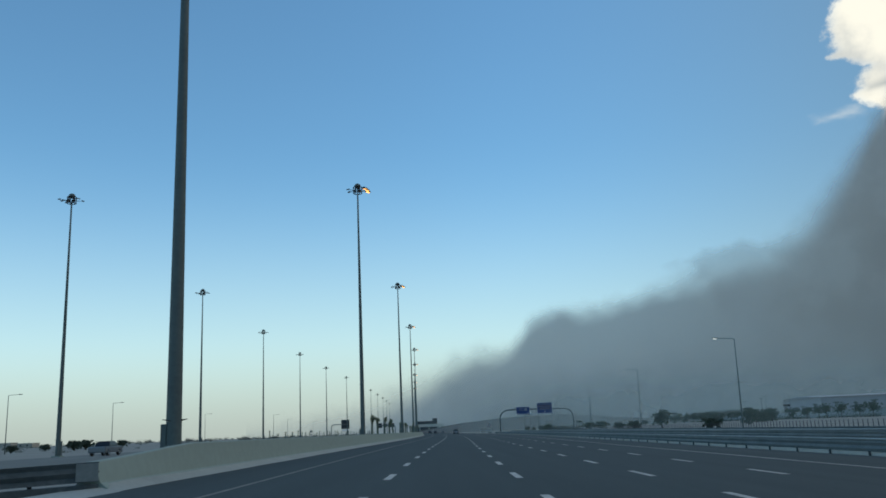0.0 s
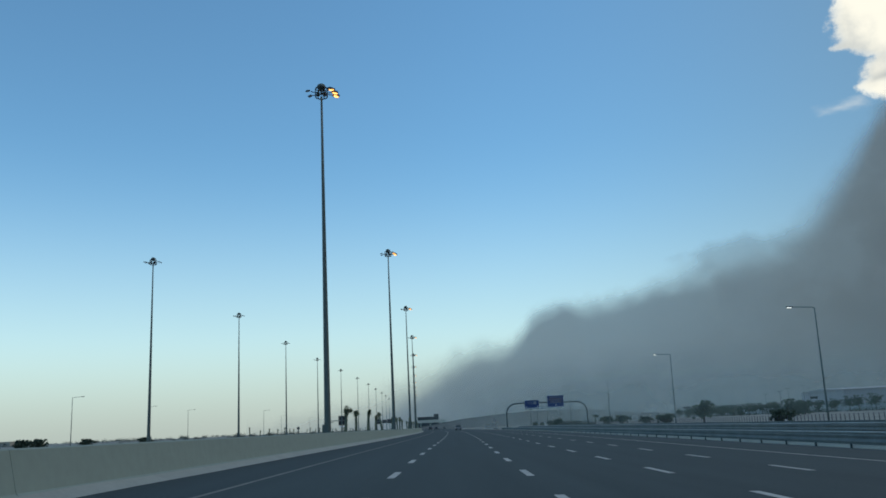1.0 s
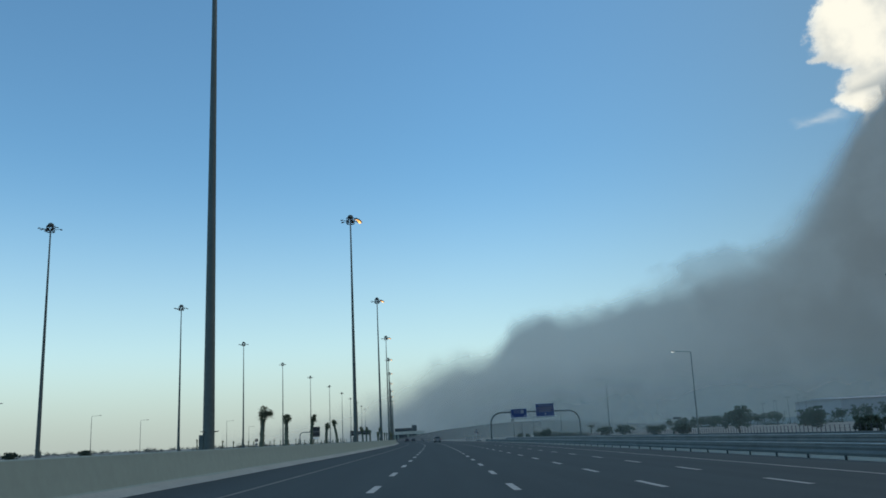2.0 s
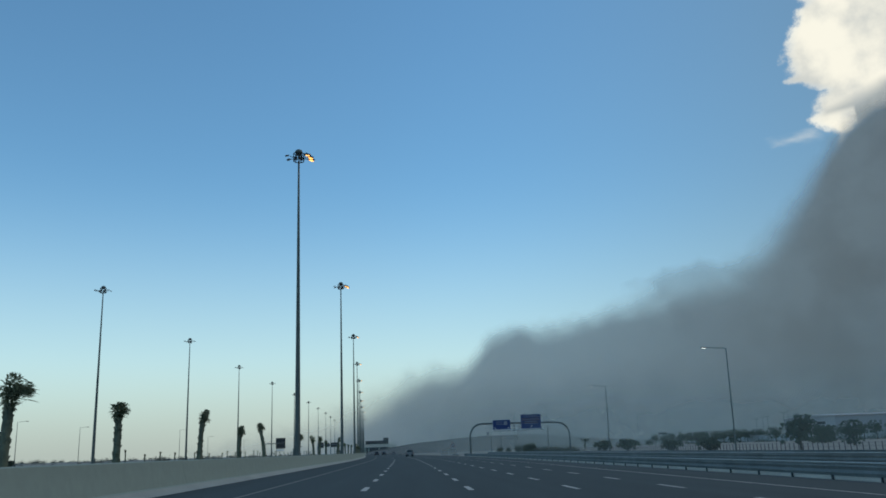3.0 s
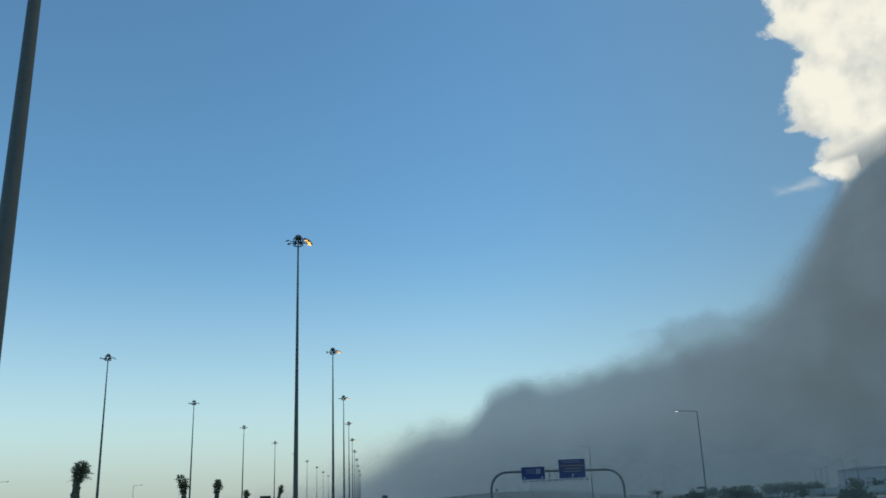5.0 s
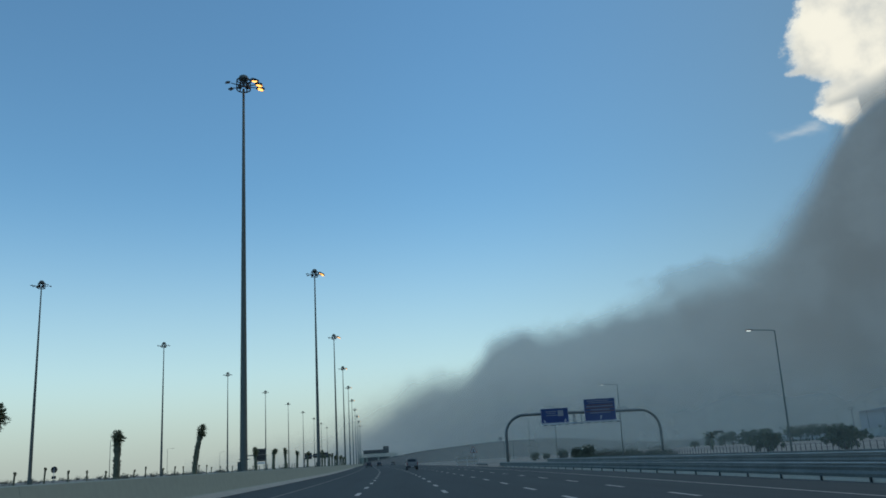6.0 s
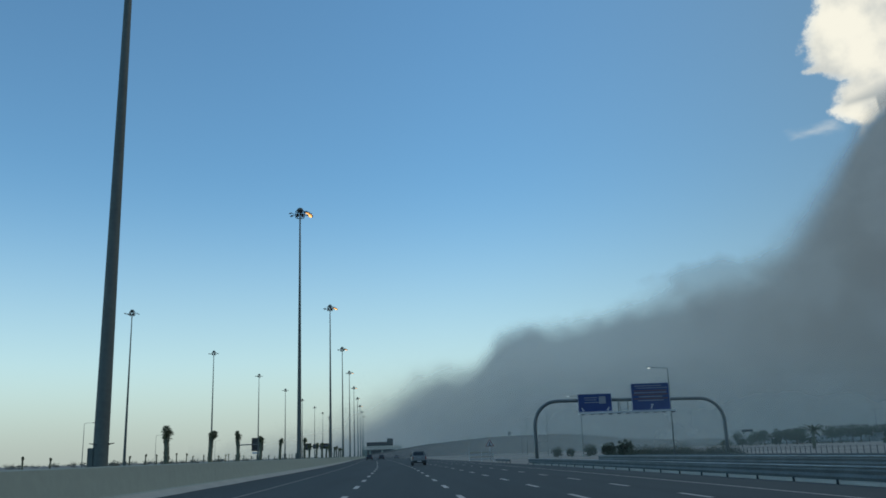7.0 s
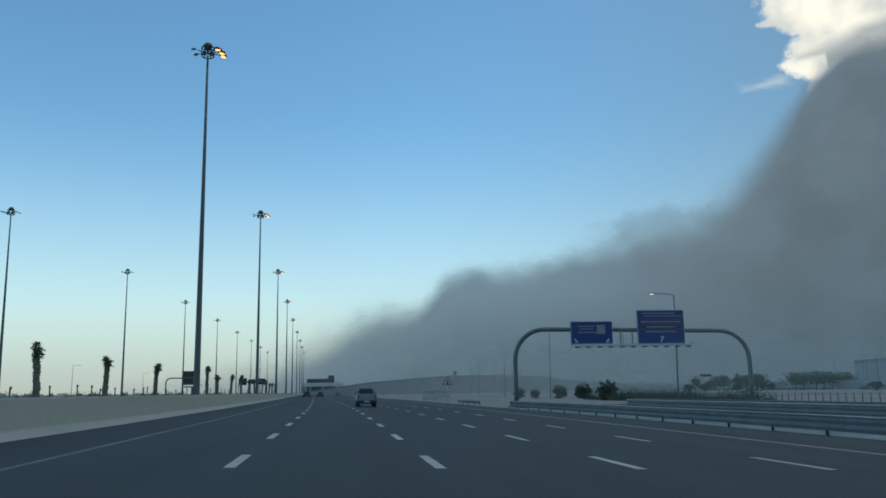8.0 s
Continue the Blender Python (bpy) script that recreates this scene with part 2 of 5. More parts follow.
ROAD_YS = steps(-60, 240, 10) + steps(240, 1400, 20)[1:]

# ---- ground, roads ----
bm = bmesh.new()
xs = [-4200, -2500, -1400, -800, -400, -200, -120, -80, -60, -45, -30, -20, -14, -9, 22, 30, 40, 50, 60, 80, 110, 160, 250, 400, 800, 1500, 2600, 4200]
ys = [-3000, -1200, -500, -200, -100, -60] + steps(-20, 900, 40) + [1000, 1200, 1500, 2000, 2800, 3600, 4600]


def ground_z(x, y):
    o = x - line_x(y)
    base = road_z(o) - 0.12
    if o < -7.5:
        base = 0.16 + 0.014 * min(260, max(0, -o - 75))
    if o < -20 or o > 45:
        base += 0.25 * noise.noise(Vector((x * 0.02, y * 0.02, 0)))
    return base


rows = []
for y in ys:
    sh = line_x(y) if -80 <= y <= 1400 else line_x(max(-80, min(1400, y)))
    rows.append([bm.verts.new((x + (sh if abs(x) < 200 else 0), y, ground_z(x + sh, y) if x < 200 else -0.9)) for x in xs])
for a, b in zip(rows, rows[1:]):
    for k in range(len(xs) - 1):
        bm.faces.new((a[k], a[k + 1], b[k + 1], b[k])).smooth = True
ground = tagged(new("ground", mesh("ground", bm, SAND)), "flat pale desert sand stretching to the horizon", "ground", kind="structure")

road = tagged(new("road", mesh("road", sweep([(-6.9, 0), (-3, 0), (4, 0), (12, 0), (19.2, 0), (19.2, -0.25), (-6.9, -0.25)], ROAD_YS, line_x, road_z), ASPHALT)),
              "dark grey asphalt motorway carriageway with white lane markings", "road", kind="structure")
verge = tagged(new("verge", mesh("verge", sweep([(19.25, -0.02), (19.69, -0.02), (19.69, -0.3), (19.25, -0.3)], steps(-40, 300, 10), line_x, road_z), VERGE)),
               "narrow dusty grey verge under the guardrail", "verge", kind="structure")
tagged(new("verge_back", mesh("verge_back", sweep([(20.31, 0.04), (22.9, 0.02), (22.9, -0.3), (20.31, -0.3)], steps(-40, 300, 10), line_x, road_z), VERGE)),
       "dusty grey verge between two guardrails", "verge", kind="structure")
slip = tagged(new("road_slip", mesh("road_slip", sweep([(22.9, 0.0), (39.8, 0.0), (39.8, -0.2), (22.9, -0.2)], [y for y in ROAD_YS if y <= 330], line_x, lambda o, y: -0.62), SLIP)),
              "dusty grey asphalt slip road beside the motorway", "road", kind="structure")
tagged(new("road_opposite", mesh("road_opposite", sweep([(-44, 0.02), (-20, 0.02), (-20, -0.2), (-44, -0.2)], ROAD_YS, line_x, lambda o, y: 0.32), SANDED)),
       "sand-blown asphalt carriageway for the opposite direction", "road", kind="structure")


# ---- concrete median barrier ----
WALL_YS = steps(20.5, 240, 6) + steps(240, 760, 12)[1:]
FOOT = [(-6.48, 0.0), (-6.51, 0.07), (-6.68, 0.20)]
HEAD = [(-6.86, 1.02), (-6.90, 1.05), (-7.04, 1.05), (-7.08, 1.02)]
prof = FOOT + HEAD + [(-14 + 0.08 - a, z) for a, z in reversed(FOOT)]
barrier = tagged(new("concrete_barrier", mesh("concrete_barrier", sweep(prof, [y for y in WALL_YS if y >= 432], line_x, lambda o, y: 0.245), CONCRETE)),
                 "long grey-green concrete safety barrier between road and median", "barrier", kind="structure")
y = 20.46
while y < 431:
    # cast lengths with narrow open joints; the first one ramps down to the guardrail
    y1 = min(y + 24.0, 432)
    bm = sweep(prof, steps(y, y1 - 0.014, 2 if y < 21 else 6), line_x, lambda o, y: 0.245)
    for v in bm.verts:
        if v.co.z > 0.9 and v.co.y < 27.5:
            v.co.z -= 0.34 * ((27.5 - v.co.y) / 6.6) ** 0.8
    part("barrier_length", bm, CONCRETE, barrier)
    y = y1


# ---- sand drifted along the foot of the barrier ----
bm = bmesh.new()
rows = []
for y in steps(-24, 420, 0.8):
    w = 0.32 + 0.08 * noise.noise(Vector((y * 0.11, 3, 0))) + 0.04 * noise.noise(Vector((y * 0.7, 9, 0)))
    h = 0.09 + 0.03 * noise.noise(Vector((y * 0.2, 5, 0)))
    row = []
    open_side = ((-7.5, 0.01), (-6.9, h * 0.6), (-6.46 + w * 0.5, h * 0.35), (-6.3 + w, -0.01))
    for o, z in (open_side if y < 20.4 else ((-6.60, h + 0.06), (-6.46, h), (-6.46 + w * 0.5, h * 0.45), (-6.46 + w, -0.01))):
        row.append(bm.verts.new((line_x(y) + o, y, road_z(o) + z)))
    rows.append(row)
for a, b in zip(rows, rows[1:]):
    for k in range(3):
        bm.faces.new((a[k], b[k], b[k + 1], a[k + 1])).smooth = True
bmesh.ops.recalc_face_normals(bm, faces=bm.faces[:])
tagged(new("sand_drift", mesh("sand_drift", bm, DRIFT)), "thin pale sand drift along the foot of the barrier", "sand", kind="stuff")


# ---- guardrails ----
def w_beam(o, z0, z1, d, waves):
    """Corrugated section of a rail, from z0 to z1, about d deep."""
    pts = []
    n = waves * 4
    for k in range(n + 1):
        pts.append((o + d * 0.5 * math.cos(k / n * waves * 2 * math.pi), z0 + (z1 - z0) * k / n))
    return pts + [(p[0] + 0.012, p[1]) for p in reversed(pts)]


def guardrail(name, o, y0, y1, base, label, z0=0.28, z1=0.80, waves=2, pitch=4.0, both=False, group="", post_o=0.17):
    g = thing(name, (0, 0, 0), label, "guardrail", group)
    ysr = steps(y0, y1, 12)
    part("beam", sweep(w_beam(o, z0, z1, 0.06, waves), ysr, line_x, base), RAILSTEEL, g)
    if both:
        part("beam", sweep(w_beam(o + 0.36, z0, z1, 0.06, waves), ysr, line_x, base), RAILSTEEL, g)
    part("top_rail", tube([(line_x(y) + o + (0.0 if post_o < 0 else 0.18 if both else 0.0), y, base(o, y) + z1 + 0.03) for y in ysr], [0.045] * len(ysr), 6), TOPRAIL, g, "galvanised top rail")
    top = z0 + 0.06 if post_o < 0 else z1
    pm = mesh("post", box(0.07, 0.10, top + 0.2, pose(0, 0, (top - 0.2) / 2 - 0.03), 0.01), POST)
    y = y0 + 1.0
    while y < min(y1, y0 + 90 * pitch):
        p = new("post", pm)
        p.parent = g
        p.matrix_world = pose(line_x(y) + o + post_o, y, base(o, y))
        y += pitch
    return g


guardrail("guardrail", 19.78, -25.76, 307, road_z, "double-sided galvanised steel guardrail beside the hard shoulder", 0.15, 0.66, 2, 3.81, True, "roadside guardrails", post_o=-0.14)
guardrail("guardrail", 22.6, -30, 282, road_z, "tall galvanised steel guardrail along the sand verge", 0.42, 1.02, 3, 4.0, False, "roadside guardrails")
guardrail("guardrail", 19.9, 323, 339, road_z, "short galvanised steel guardrail on the sand gore", 0.22, 0.50, 2, 4.0, False, "roadside guardrails")


def flared_rail(y1, run, label):
    """A guardrail that leaves the barrier's end and swings back across the median."""
    g = thing("guardrail", (0, 0, 0), label, "guardrail", "roadside guardrails")

    def fx(y):
        return line_x(y) - 2.2 * (y1 - y)

    def fz(o, y):
        return 0.22 - 0.06 * (y1 - y)
    ysr = steps(y1 - run, y1, 0.5)
    part("beam", sweep(w_beam(-6.76, 0.26, 0.72, 0.13, 2), ysr, fx, fz), DARKSTEEL, g)
    # dark strip added in place of the shade gap below the rail
    part("shade_strip", sweep([(-7.0, -0.2), (-6.7, -0.2), (-6.7, 0.2), (-7.0, 0.2)], ysr, fx, fz), DARKSTEEL, g, "low dark strip standing in for the shade under the rail")
    part("end_shoe", box(0.5, 0.03, 0.42, pose(fx(y1 - 0.1) - 6.68, y1 - 0.2, 0.22 + 0.48, 0, 0, 24), 0.01), RAILSTEEL, g, "flat grey end shoe bolted to the barrier")
    pm = mesh("post", box(0.10, 0.07, 1.0, pose(0, 0, 0.18), 0.01), POST)
    for k in range(int(run / 0.8)):
        y = y1 - 0.5 - k * 0.8
        p = new("post", pm)
        p.parent = g
        p.matrix_world = pose(fx(y) - 7.02, y + 0.02, fz(0, y), 0, 0, 24)
    return g


flared_rail(20.4, 3.6, "dark grey steel guardrail swinging back from a concrete barrier's end")

kerb = tagged(new("kerb", mesh("kerb", sweep([(19.70, -0.1), (19.70, 0.02), (19.73, 0.135), (20.3, 0.15), (20.3, -0.1)], steps(-40, 300, 10), line_x, road_z), KERB)),
              "low pale concrete kerb under the guardrail", "kerb", kind="structure")


# ---- lane markings ----
def strip(o, w, y0, y1, n=2):
    return sweep([(o - w / 2, 0.006), (o + w / 2, 0.006)], steps(y0, y1, (y1 - y0) / n), line_x, road_z, closed=False)


for o, worn in ((-3.5, FADED), (14.8, PAINT)):
    tagged(part("edge_line", sweep([(o - 0.07, 0.006), (o + 0.07, 0.006)], ROAD_YS, line_x, road_z, closed=False), worn, road), "worn dusty edge line" if worn is FADED else "white edge line")
for o in (0.0, 3.65, 7.3, 10.95):
    for k in range(-2, 68):
        yc = 6.75 + 9 * k
        part("lane_dash", strip(o, 0.2, yc - 1.5, yc + 1.5), PAINT, road)


# ---- high masts ----
def floodlight(angle, reach, z, lit, parent):
    arm = pose(0, 0, z, 0, 0, angle)
    a = part("arm", tube([arm @ Vector((0.4, 0, -0.05)), arm @ Vector((reach * 0.6, 0, -0.02)), arm @ Vector((reach - 0.2, 0, 0.02))], [0.035, 0.035, 0.03], 6), DARK, parent)
    head = arm @ pose(reach + 0.05, 0, 0.02, 0, 14, 0)
    sx = 1.08 if lit else 0.66
    bm = box(0.50 * sx, 0.42 * sx, 0.17 if lit else 0.10, head, 0.03)
    if lit:
        box(0.18, 0.22, 0.12, head @ pose(-0.15, 0, 0.12), 0.03, bm)
    f = part("floodlight", bm, DARK, parent)
    if lit:
        # a deep glass bowl below the housing
        bm = bmesh.new()
        bmesh.ops.create_uvsphere(bm, u_segments=14, v_segments=10, radius=1, matrix=head @ pose(0.03, 0, -0.05) @ Matrix.Diagonal((0.25, 0.21, 0.10, 1)))
        for q in bm.faces:
            q.smooth = True
        part("lens", bm, LAMP_ON, f, "glowing amber glass bowl")
    else:
        part("lens", box(0.40 * sx, 0.33 * sx, 0.03, head @ pose(0.02, 0, -0.044), 0.01), LAMP_OFF, f)
    return a


def high_mast(name, lit, label, group):
    """A 30 m tapered mast with a service door, a climb guard and a ring of floodlights."""
    m = thing(name, (0, 0, 0), label, "light mast", group)
    H = 29.3
    part("pole", tube([(0, 0, -0.1), (0, 0, 0.5), (0, 0, 10), (0, 0, 20), (0, 0, H)], [0.275, 0.27, 0.205, 0.14, 0.085], 14), MAST, m)
    bm = box(1.0, 1.0, 0.25, pose(0, 0, 0.05), 0.03)
    part("plinth", bm, CONCRETE, m)
    bm = box(0.20, 0.36, 1.75, pose(-0.28, -0.05, 0.9), 0.03)
    part("service_box", bm, MAST, m)
    for a in range(3):
        q = pose(0, 0, 1.9, 0, 0, a * 120 - 5)
        bm = tube([q @ Vector((0.2, 0, 0)), q @ Vector((0.47, 0, 0.02))], [0.02, 0.012], 5)
        tube([q @ Vector((0.2, 0.12, -0.03)), q @ Vector((0.47, 0, 0.02))], [0.015, 0.012], 5, bm)
        part("climb_guard", bm, DARK, m)
    # winch ring and cap
    bm = bmesh.new()
    ring = [(0.5 * math.cos(a), 0.5 * math.sin(a), H - 0.05) for a in [2 * math.pi * k / 16 for k in range(17)]]
    tube(ring, [0.05] * 17, 6, bm, cap=False)
    tube([(x, y, z + 0.75) for x, y, z in ring], [0.04] * 17, 6, bm, cap=False)
    for k in range(6):
        a = k * math.pi / 3 + 0.2
        tube([(0.5 * math.cos(a), 0.5 * math.sin(a), H - 0.05), (0.5 * math.cos(a), 0.5 * math.sin(a), H + 0.7)], [0.045, 0.045], 5, bm)
        tube([(0.1 * math.cos(a), 0.1 * math.sin(a), H + 0.95), (0.5 * math.cos(a), 0.5 * math.sin(a), H + 0.7)], [0.05, 0.04], 5, bm)
    part("lantern_ring", bm, DARK, m)
    bm = bmesh.new()
    bmesh.ops.create_uvsphere(bm, u_segments=14, v_segments=8, radius=0.38, matrix=pose(0, 0, H + 0.85) @ Matrix.Diagonal((1, 1, 0.8, 1)))
    for f in bm.faces:
        f.smooth = True
    part("cap", bm, MAST, m)
    for k in range(3):
        part("gear_box", box(0.24, 0.2, 0.36, pose(0, 0, H + 0.28, 0, 0, k * 120 + 40) @ pose(0.32, 0, 0), 0.03), DARK, m)
    for a, reach in ((-38, 1.14), (0, 1.1), (31, 1.3)):
        floodlight(a, reach, H + 0.3, lit, m)
    for a in (152, 207):
        floodlight(a, 1.16, H + 0.3, False, m)
    return m


MAST_R = [(-9.3, 28.5), (-9.45, 94.0), (-8.66, 161.3), (-9.1, 226.5), (-10.5, 291.6), (-12.9, 356.9), (-15.5, 421.6), (-18.1, 487.2), (-20.8, 554.3), (-23.2, 621.1), (-25.7, 687.8), (-28.2, 754), (-30.7, 821)]
MAST_L = [(-43.3, 93.4), (-47.0, 159.4), (-49.4, 225.0), (-51.0, 291.1), (-51.2, 356.6), (-50.3, 422.0), (-49.7, 488.5), (-50.0, 554.6), (-51.0, 620.6), (-52.0, 686.4), (-54, 753), (-56, 820)]
mr = high_mast("high_mast", True, "tall grey tapered floodlight mast with amber lamps alight", "high masts on the median")
for x, y in MAST_R[1:]:
    copy_thing(mr, pose(x, y, 0.16))
mr.matrix_world = pose(*MAST_R[0], 0.16)
ml = high_mast("high_mast", False, "tall grey tapered floodlight mast with unlit lamps", "high masts past the opposite carriageway")
for x, y in MAST_L[1:]:
    copy_thing(ml, pose(x, y, 0.3, 0, 0, 180))
ml.matrix_world = pose(*MAST_L[0], 0.3, 0, 0, 180)


# ---- palms on the median ----
def palm(at, height, seed, lean, crown_lean, width, deep, tuft, label, group="palms on the median"):
    """A short palm: swollen bark trunk that bends near its top, and a shaggy mop of narrow leaflets."""
    rnd = random.Random(seed)
    t = thing("palm_tree", at, label, "palm tree", group)
    neck = height - deep * 0.95
    bend = lambda f: lean * f ** 2.6
    pts, rad = [], []
    for k in range(15):
        f = k / 14
        pts.append((bend(f), 0.02 * math.sin(5 * f + seed), -0.1 + (neck + 0.25) * f))
        rad.append((0.155 - 0.045 * f + 0.035 * (1 - f) ** 5) * rnd.uniform(0.93, 1.07))
    bm = tube(pts, rad, 10)
    for k in range(80):
        f = rnd.uniform(0.08, 1.0) ** 0.6
        a = rnd.uniform(0, 2 * math.pi)
        r = 0.138 - 0.035 * f
        c = Vector((bend(f) + r * math.cos(a), r * math.sin(a), -0.1 + (neck + 0.2) * f))
        q = Matrix.Translation(c) @ Euler((0, 0, a)).to_matrix().to_4x4() @ pose(0, 0, 0, 0, rnd.uniform(8, 30), 0)
        box(0.03, 0.07, rnd.uniform(0.10, 0.22), q, 0, bm)
    part("trunk", bm, TRUNK, t)
    bm = bmesh.new()

    def blade(p, d, ln, w):
        side = d.cross(Vector((rnd.gauss(0, 1), rnd.gauss(0, 1), rnd.gauss(0, 1))))
        side = side.normalized() * w if side.length > 0.05 else Vector((w, 0, 0))
        mid = p + d * ln * 0.55 + Vector((0.03 * rnd.gauss(0, 1), 0, 0.01))
        tip = p + d * ln + Vector((0.04 * rnd.gauss(0, 1), 0.02 * rnd.gauss(0, 1), -0.12 * ln))
        v = [bm.verts.new(q) for q in (p - side, p + side, mid + side * 0.8, tip, mid - side * 0.8)]
        bm.faces.new(v)

    for k in range(560):
        f = rnd.random() ** 1.25
        a = rnd.uniform(0, 2 * math.pi)
        # a vase that widens upwards and rounds off
        env = 0.5 * width * (0.34 + 0.66 * min(1.0, f / 0.62)) * math.sqrt(max(0.02, 1 - max(0.0, (f - 0.72) / 0.3) ** 2))
        env *= 1 + 0.22 * math.sin(3 * a + seed) + 0.15 * math.sin(5 * a + 9 * f + seed)
        r = env * rnd.uniform(0.1, 0.85)
        ax = bend(1.0) + crown_lean * f * f
        p = Vector((ax + r * math.cos(a), r * math.sin(a), neck + deep * 0.88 * f))
        up = 1.9 * (f - 0.33) if rnd.random() < 0.75 else -0.8
        d = Vector((math.cos(a) + 1.4 * crown_lean, math.sin(a) * 0.8, up + rnd.gauss(0, 0.3))).normalized()
        blade(p, d, rnd.uniform(0.10, 0.19) * (0.55 + 0.5 * width), 0.012 + 0.012 * rnd.random())
    # longer fronds that rise from the heart and bend over with the wind
    for k in range(15):
        a = k * 2.4 + seed
        d = Vector((math.cos(a) * 0.55 + crown_lean, math.sin(a) * 0.5, rnd.uniform(0.5, 1.5))).normalized()
        p = Vector((bend(1.0) + 0.12 * width * math.cos(a), 0.12 * width * math.sin(a), neck + deep * rnd.uniform(0.12, 0.5)))
        ln = min(0.6, deep) * rnd.uniform(0.42, 0.66) * (0.45 + 1.1 * width)
        for q in range(16):
            d = (d + Vector((0.085 + 0.15 * crown_lean, 0, -0.05 - 0.008 * q))).normalized()
            p = p + d * (ln / 16)
            side = d.cross(Vector((0, 1, 0))) * (1 if q % 2 else -1) + Vector((0, rnd.gauss(0, 0.6), 0))
            blade(p, (d * 0.9 + side * 0.55).normalized(), (0.09 + 0.12 * width) * (1.15 - q / 20), 0.013)
    for k in range(60):
        # loose hanging and blown strands
        f = rnd.uniform(0.1, 0.95)
        a = rnd.uniform(0, 2 * math.pi)
        p = Vector((bend(1.0) + crown_lean * f * f + 0.3 * width * math.cos(a), 0.3 * width * math.sin(a), neck + deep * 0.85 * f))
        d = Vector((math.cos(a) + 0.5, math.sin(a), rnd.uniform(-1.2, 0.3))).normalized()
        blade(p, d, rnd.uniform(0.16, 0.30) * (0.6 + 0.7 * width), 0.006)
    if tuft:
        # one frond bundle that the wind lays out sideways
        for k in range(260):
            f = rnd.random()
            p = Vector((bend(1.0) + 0.15 + 0.34 * f, rnd.gauss(0, 0.06), neck + 0.42 * deep + 0.05 * math.sin(3 * f) + rnd.gauss(0, 0.05 + 0.04 * f)))
            blade(p, Vector((1, rnd.gauss(0, 0.35), rnd.gauss(-0.05, 0.35))).normalized(), rnd.uniform(0.12, 0.22), 0.014)
    part("crown", bm, FROND, t)
    return t


# y, height, bend, crown's lean, crown's width and depth, a side tuft
PALMS = [(106.8, 3.55, 0.05, 0.08, 0.52, 1.0, True), (115.5, 3.25, 0.0, 0.05, 0.52, 0.6, False), (128, 3.6, 0.12, 0.22, 0.38, 0.8, False), (138.4, 3.1, 0.1, 0.1, 0.40, 0.7, False), (148.8, 3.65, -0.35, -0.05, 0.42, 0.7, False),
         (170, 3.2, 0.1, 0.1, 0.5, 0.7, False), (185.0, 3.4, -0.12, -0.22, 0.50, 0.95, False), (192.3, 3.4, 0.03, 0.05, 0.46, 0.8, False), (203, 3.05, 0.0, -0.03, 0.32, 0.65, False),
         (212, 3.6, 0.30, 0.14, 0.34, 0.75, False), (240, 3.05, -0.06, 0.0, 0.42, 0.85, False), (249.3, 3.0, 0.1, 0.14, 0.52, 0.5, False), (258.3, 3.3, -0.1, -0.03, 0.30, 0.85, False), (267.3, 3.1, 0.06, -0.1, 0.28, 0.65, False), (278, 3.1, 0.06, 0.12, 0.34, 0.6, False),
         (296, 3.5, 0, 0.05, 0.35, 0.7, False), (303, 2.9, 0, -0.05, 0.4, 0.6, False), (315, 3.2, 0.1, 0.1, 0.36, 0.7, False), (327, 3.4, 0, 0.1, 0.4, 0.7, False), (338, 3.0, 0.1, 0, 0.4, 0.6, False),
         (349, 3.3, -0.1, 0, 0.36, 0.7, False), (366, 3.2, 0.1, 0.05, 0.4, 0.7, False), (377, 3.5, 0, 0.1, 0.4, 0.7, False), (388, 3.1, 0.1, 0, 0.4, 0.6, False), (400, 3.3, 0, 0.1, 0.4, 0.7, False), (412, 3.2, 0.1, 0, 0.4, 0.7, False)]
for i, (y, h, lean, cl, w, dp, tuft) in enumerate(PALMS):
    kind = "short palm with one frond bundle blown sideways on the sandy median" if tuft else "short palm with a bushy wind-ruffled crown on the median" if w > 0.48 else "short palm bent near its top, with a narrow crown" if abs(lean) > 0.09 else "short palm with a narrow clipped crown on the median"
    palm((-9.6 if y < 200 else -9.75 if y < 210 else -8.9 if y < 230 else -10.6 if y < 280 else line_x(y) - 8.5, y, 0.16), h, 40 + i, lean, cl, w, dp, tuft, kind)


# ---- street lamps ----
def street_lamp(at, height, reach, group, label, rz=0.0, lit=True):
    t = thing("street_lamp", at, label, "street lamp", group, rz=rz)
    part("pole", tube([(0, 0, -0.3), (0, 0, 2), (0, 0, height)], [0.13, 0.115, 0.065], 10), MAST, t)
    part("base", tube([(0, 0, -0.2), (0, 0, 0.25), (0, 0, 0.4)], [0.22, 0.22, 0.14], 10), CONCRETE, t)
    part("arm", tube([(0, 0, height - 0.05), (-0.3, 0, height + 0.06), (-reach, 0, height + 0.16)], [0.06, 0.05, 0.045], 8), MAST, t)
    h = part("lantern", box(0.75, 0.3, 0.14, pose(-reach - 0.3, 0, height + 0.16, 0, 3, 0), 0.04), DARK, t)
    part("lens", box(0.5, 0.24, 0.04, pose(-reach - 0.33, 0, height + 0.075, 0, 3, 0), 0.01), LED if lit else LAMP_OFF, h)
    return t


s0 = street_lamp((45.3, 127, -0.7), 13.9, 2.7, "street lamps along the slip road", "slim grey street lamp with one lit arm")
s0.matrix_world = pose(44.7, 127, -0.7, 0, 1.0, 0)
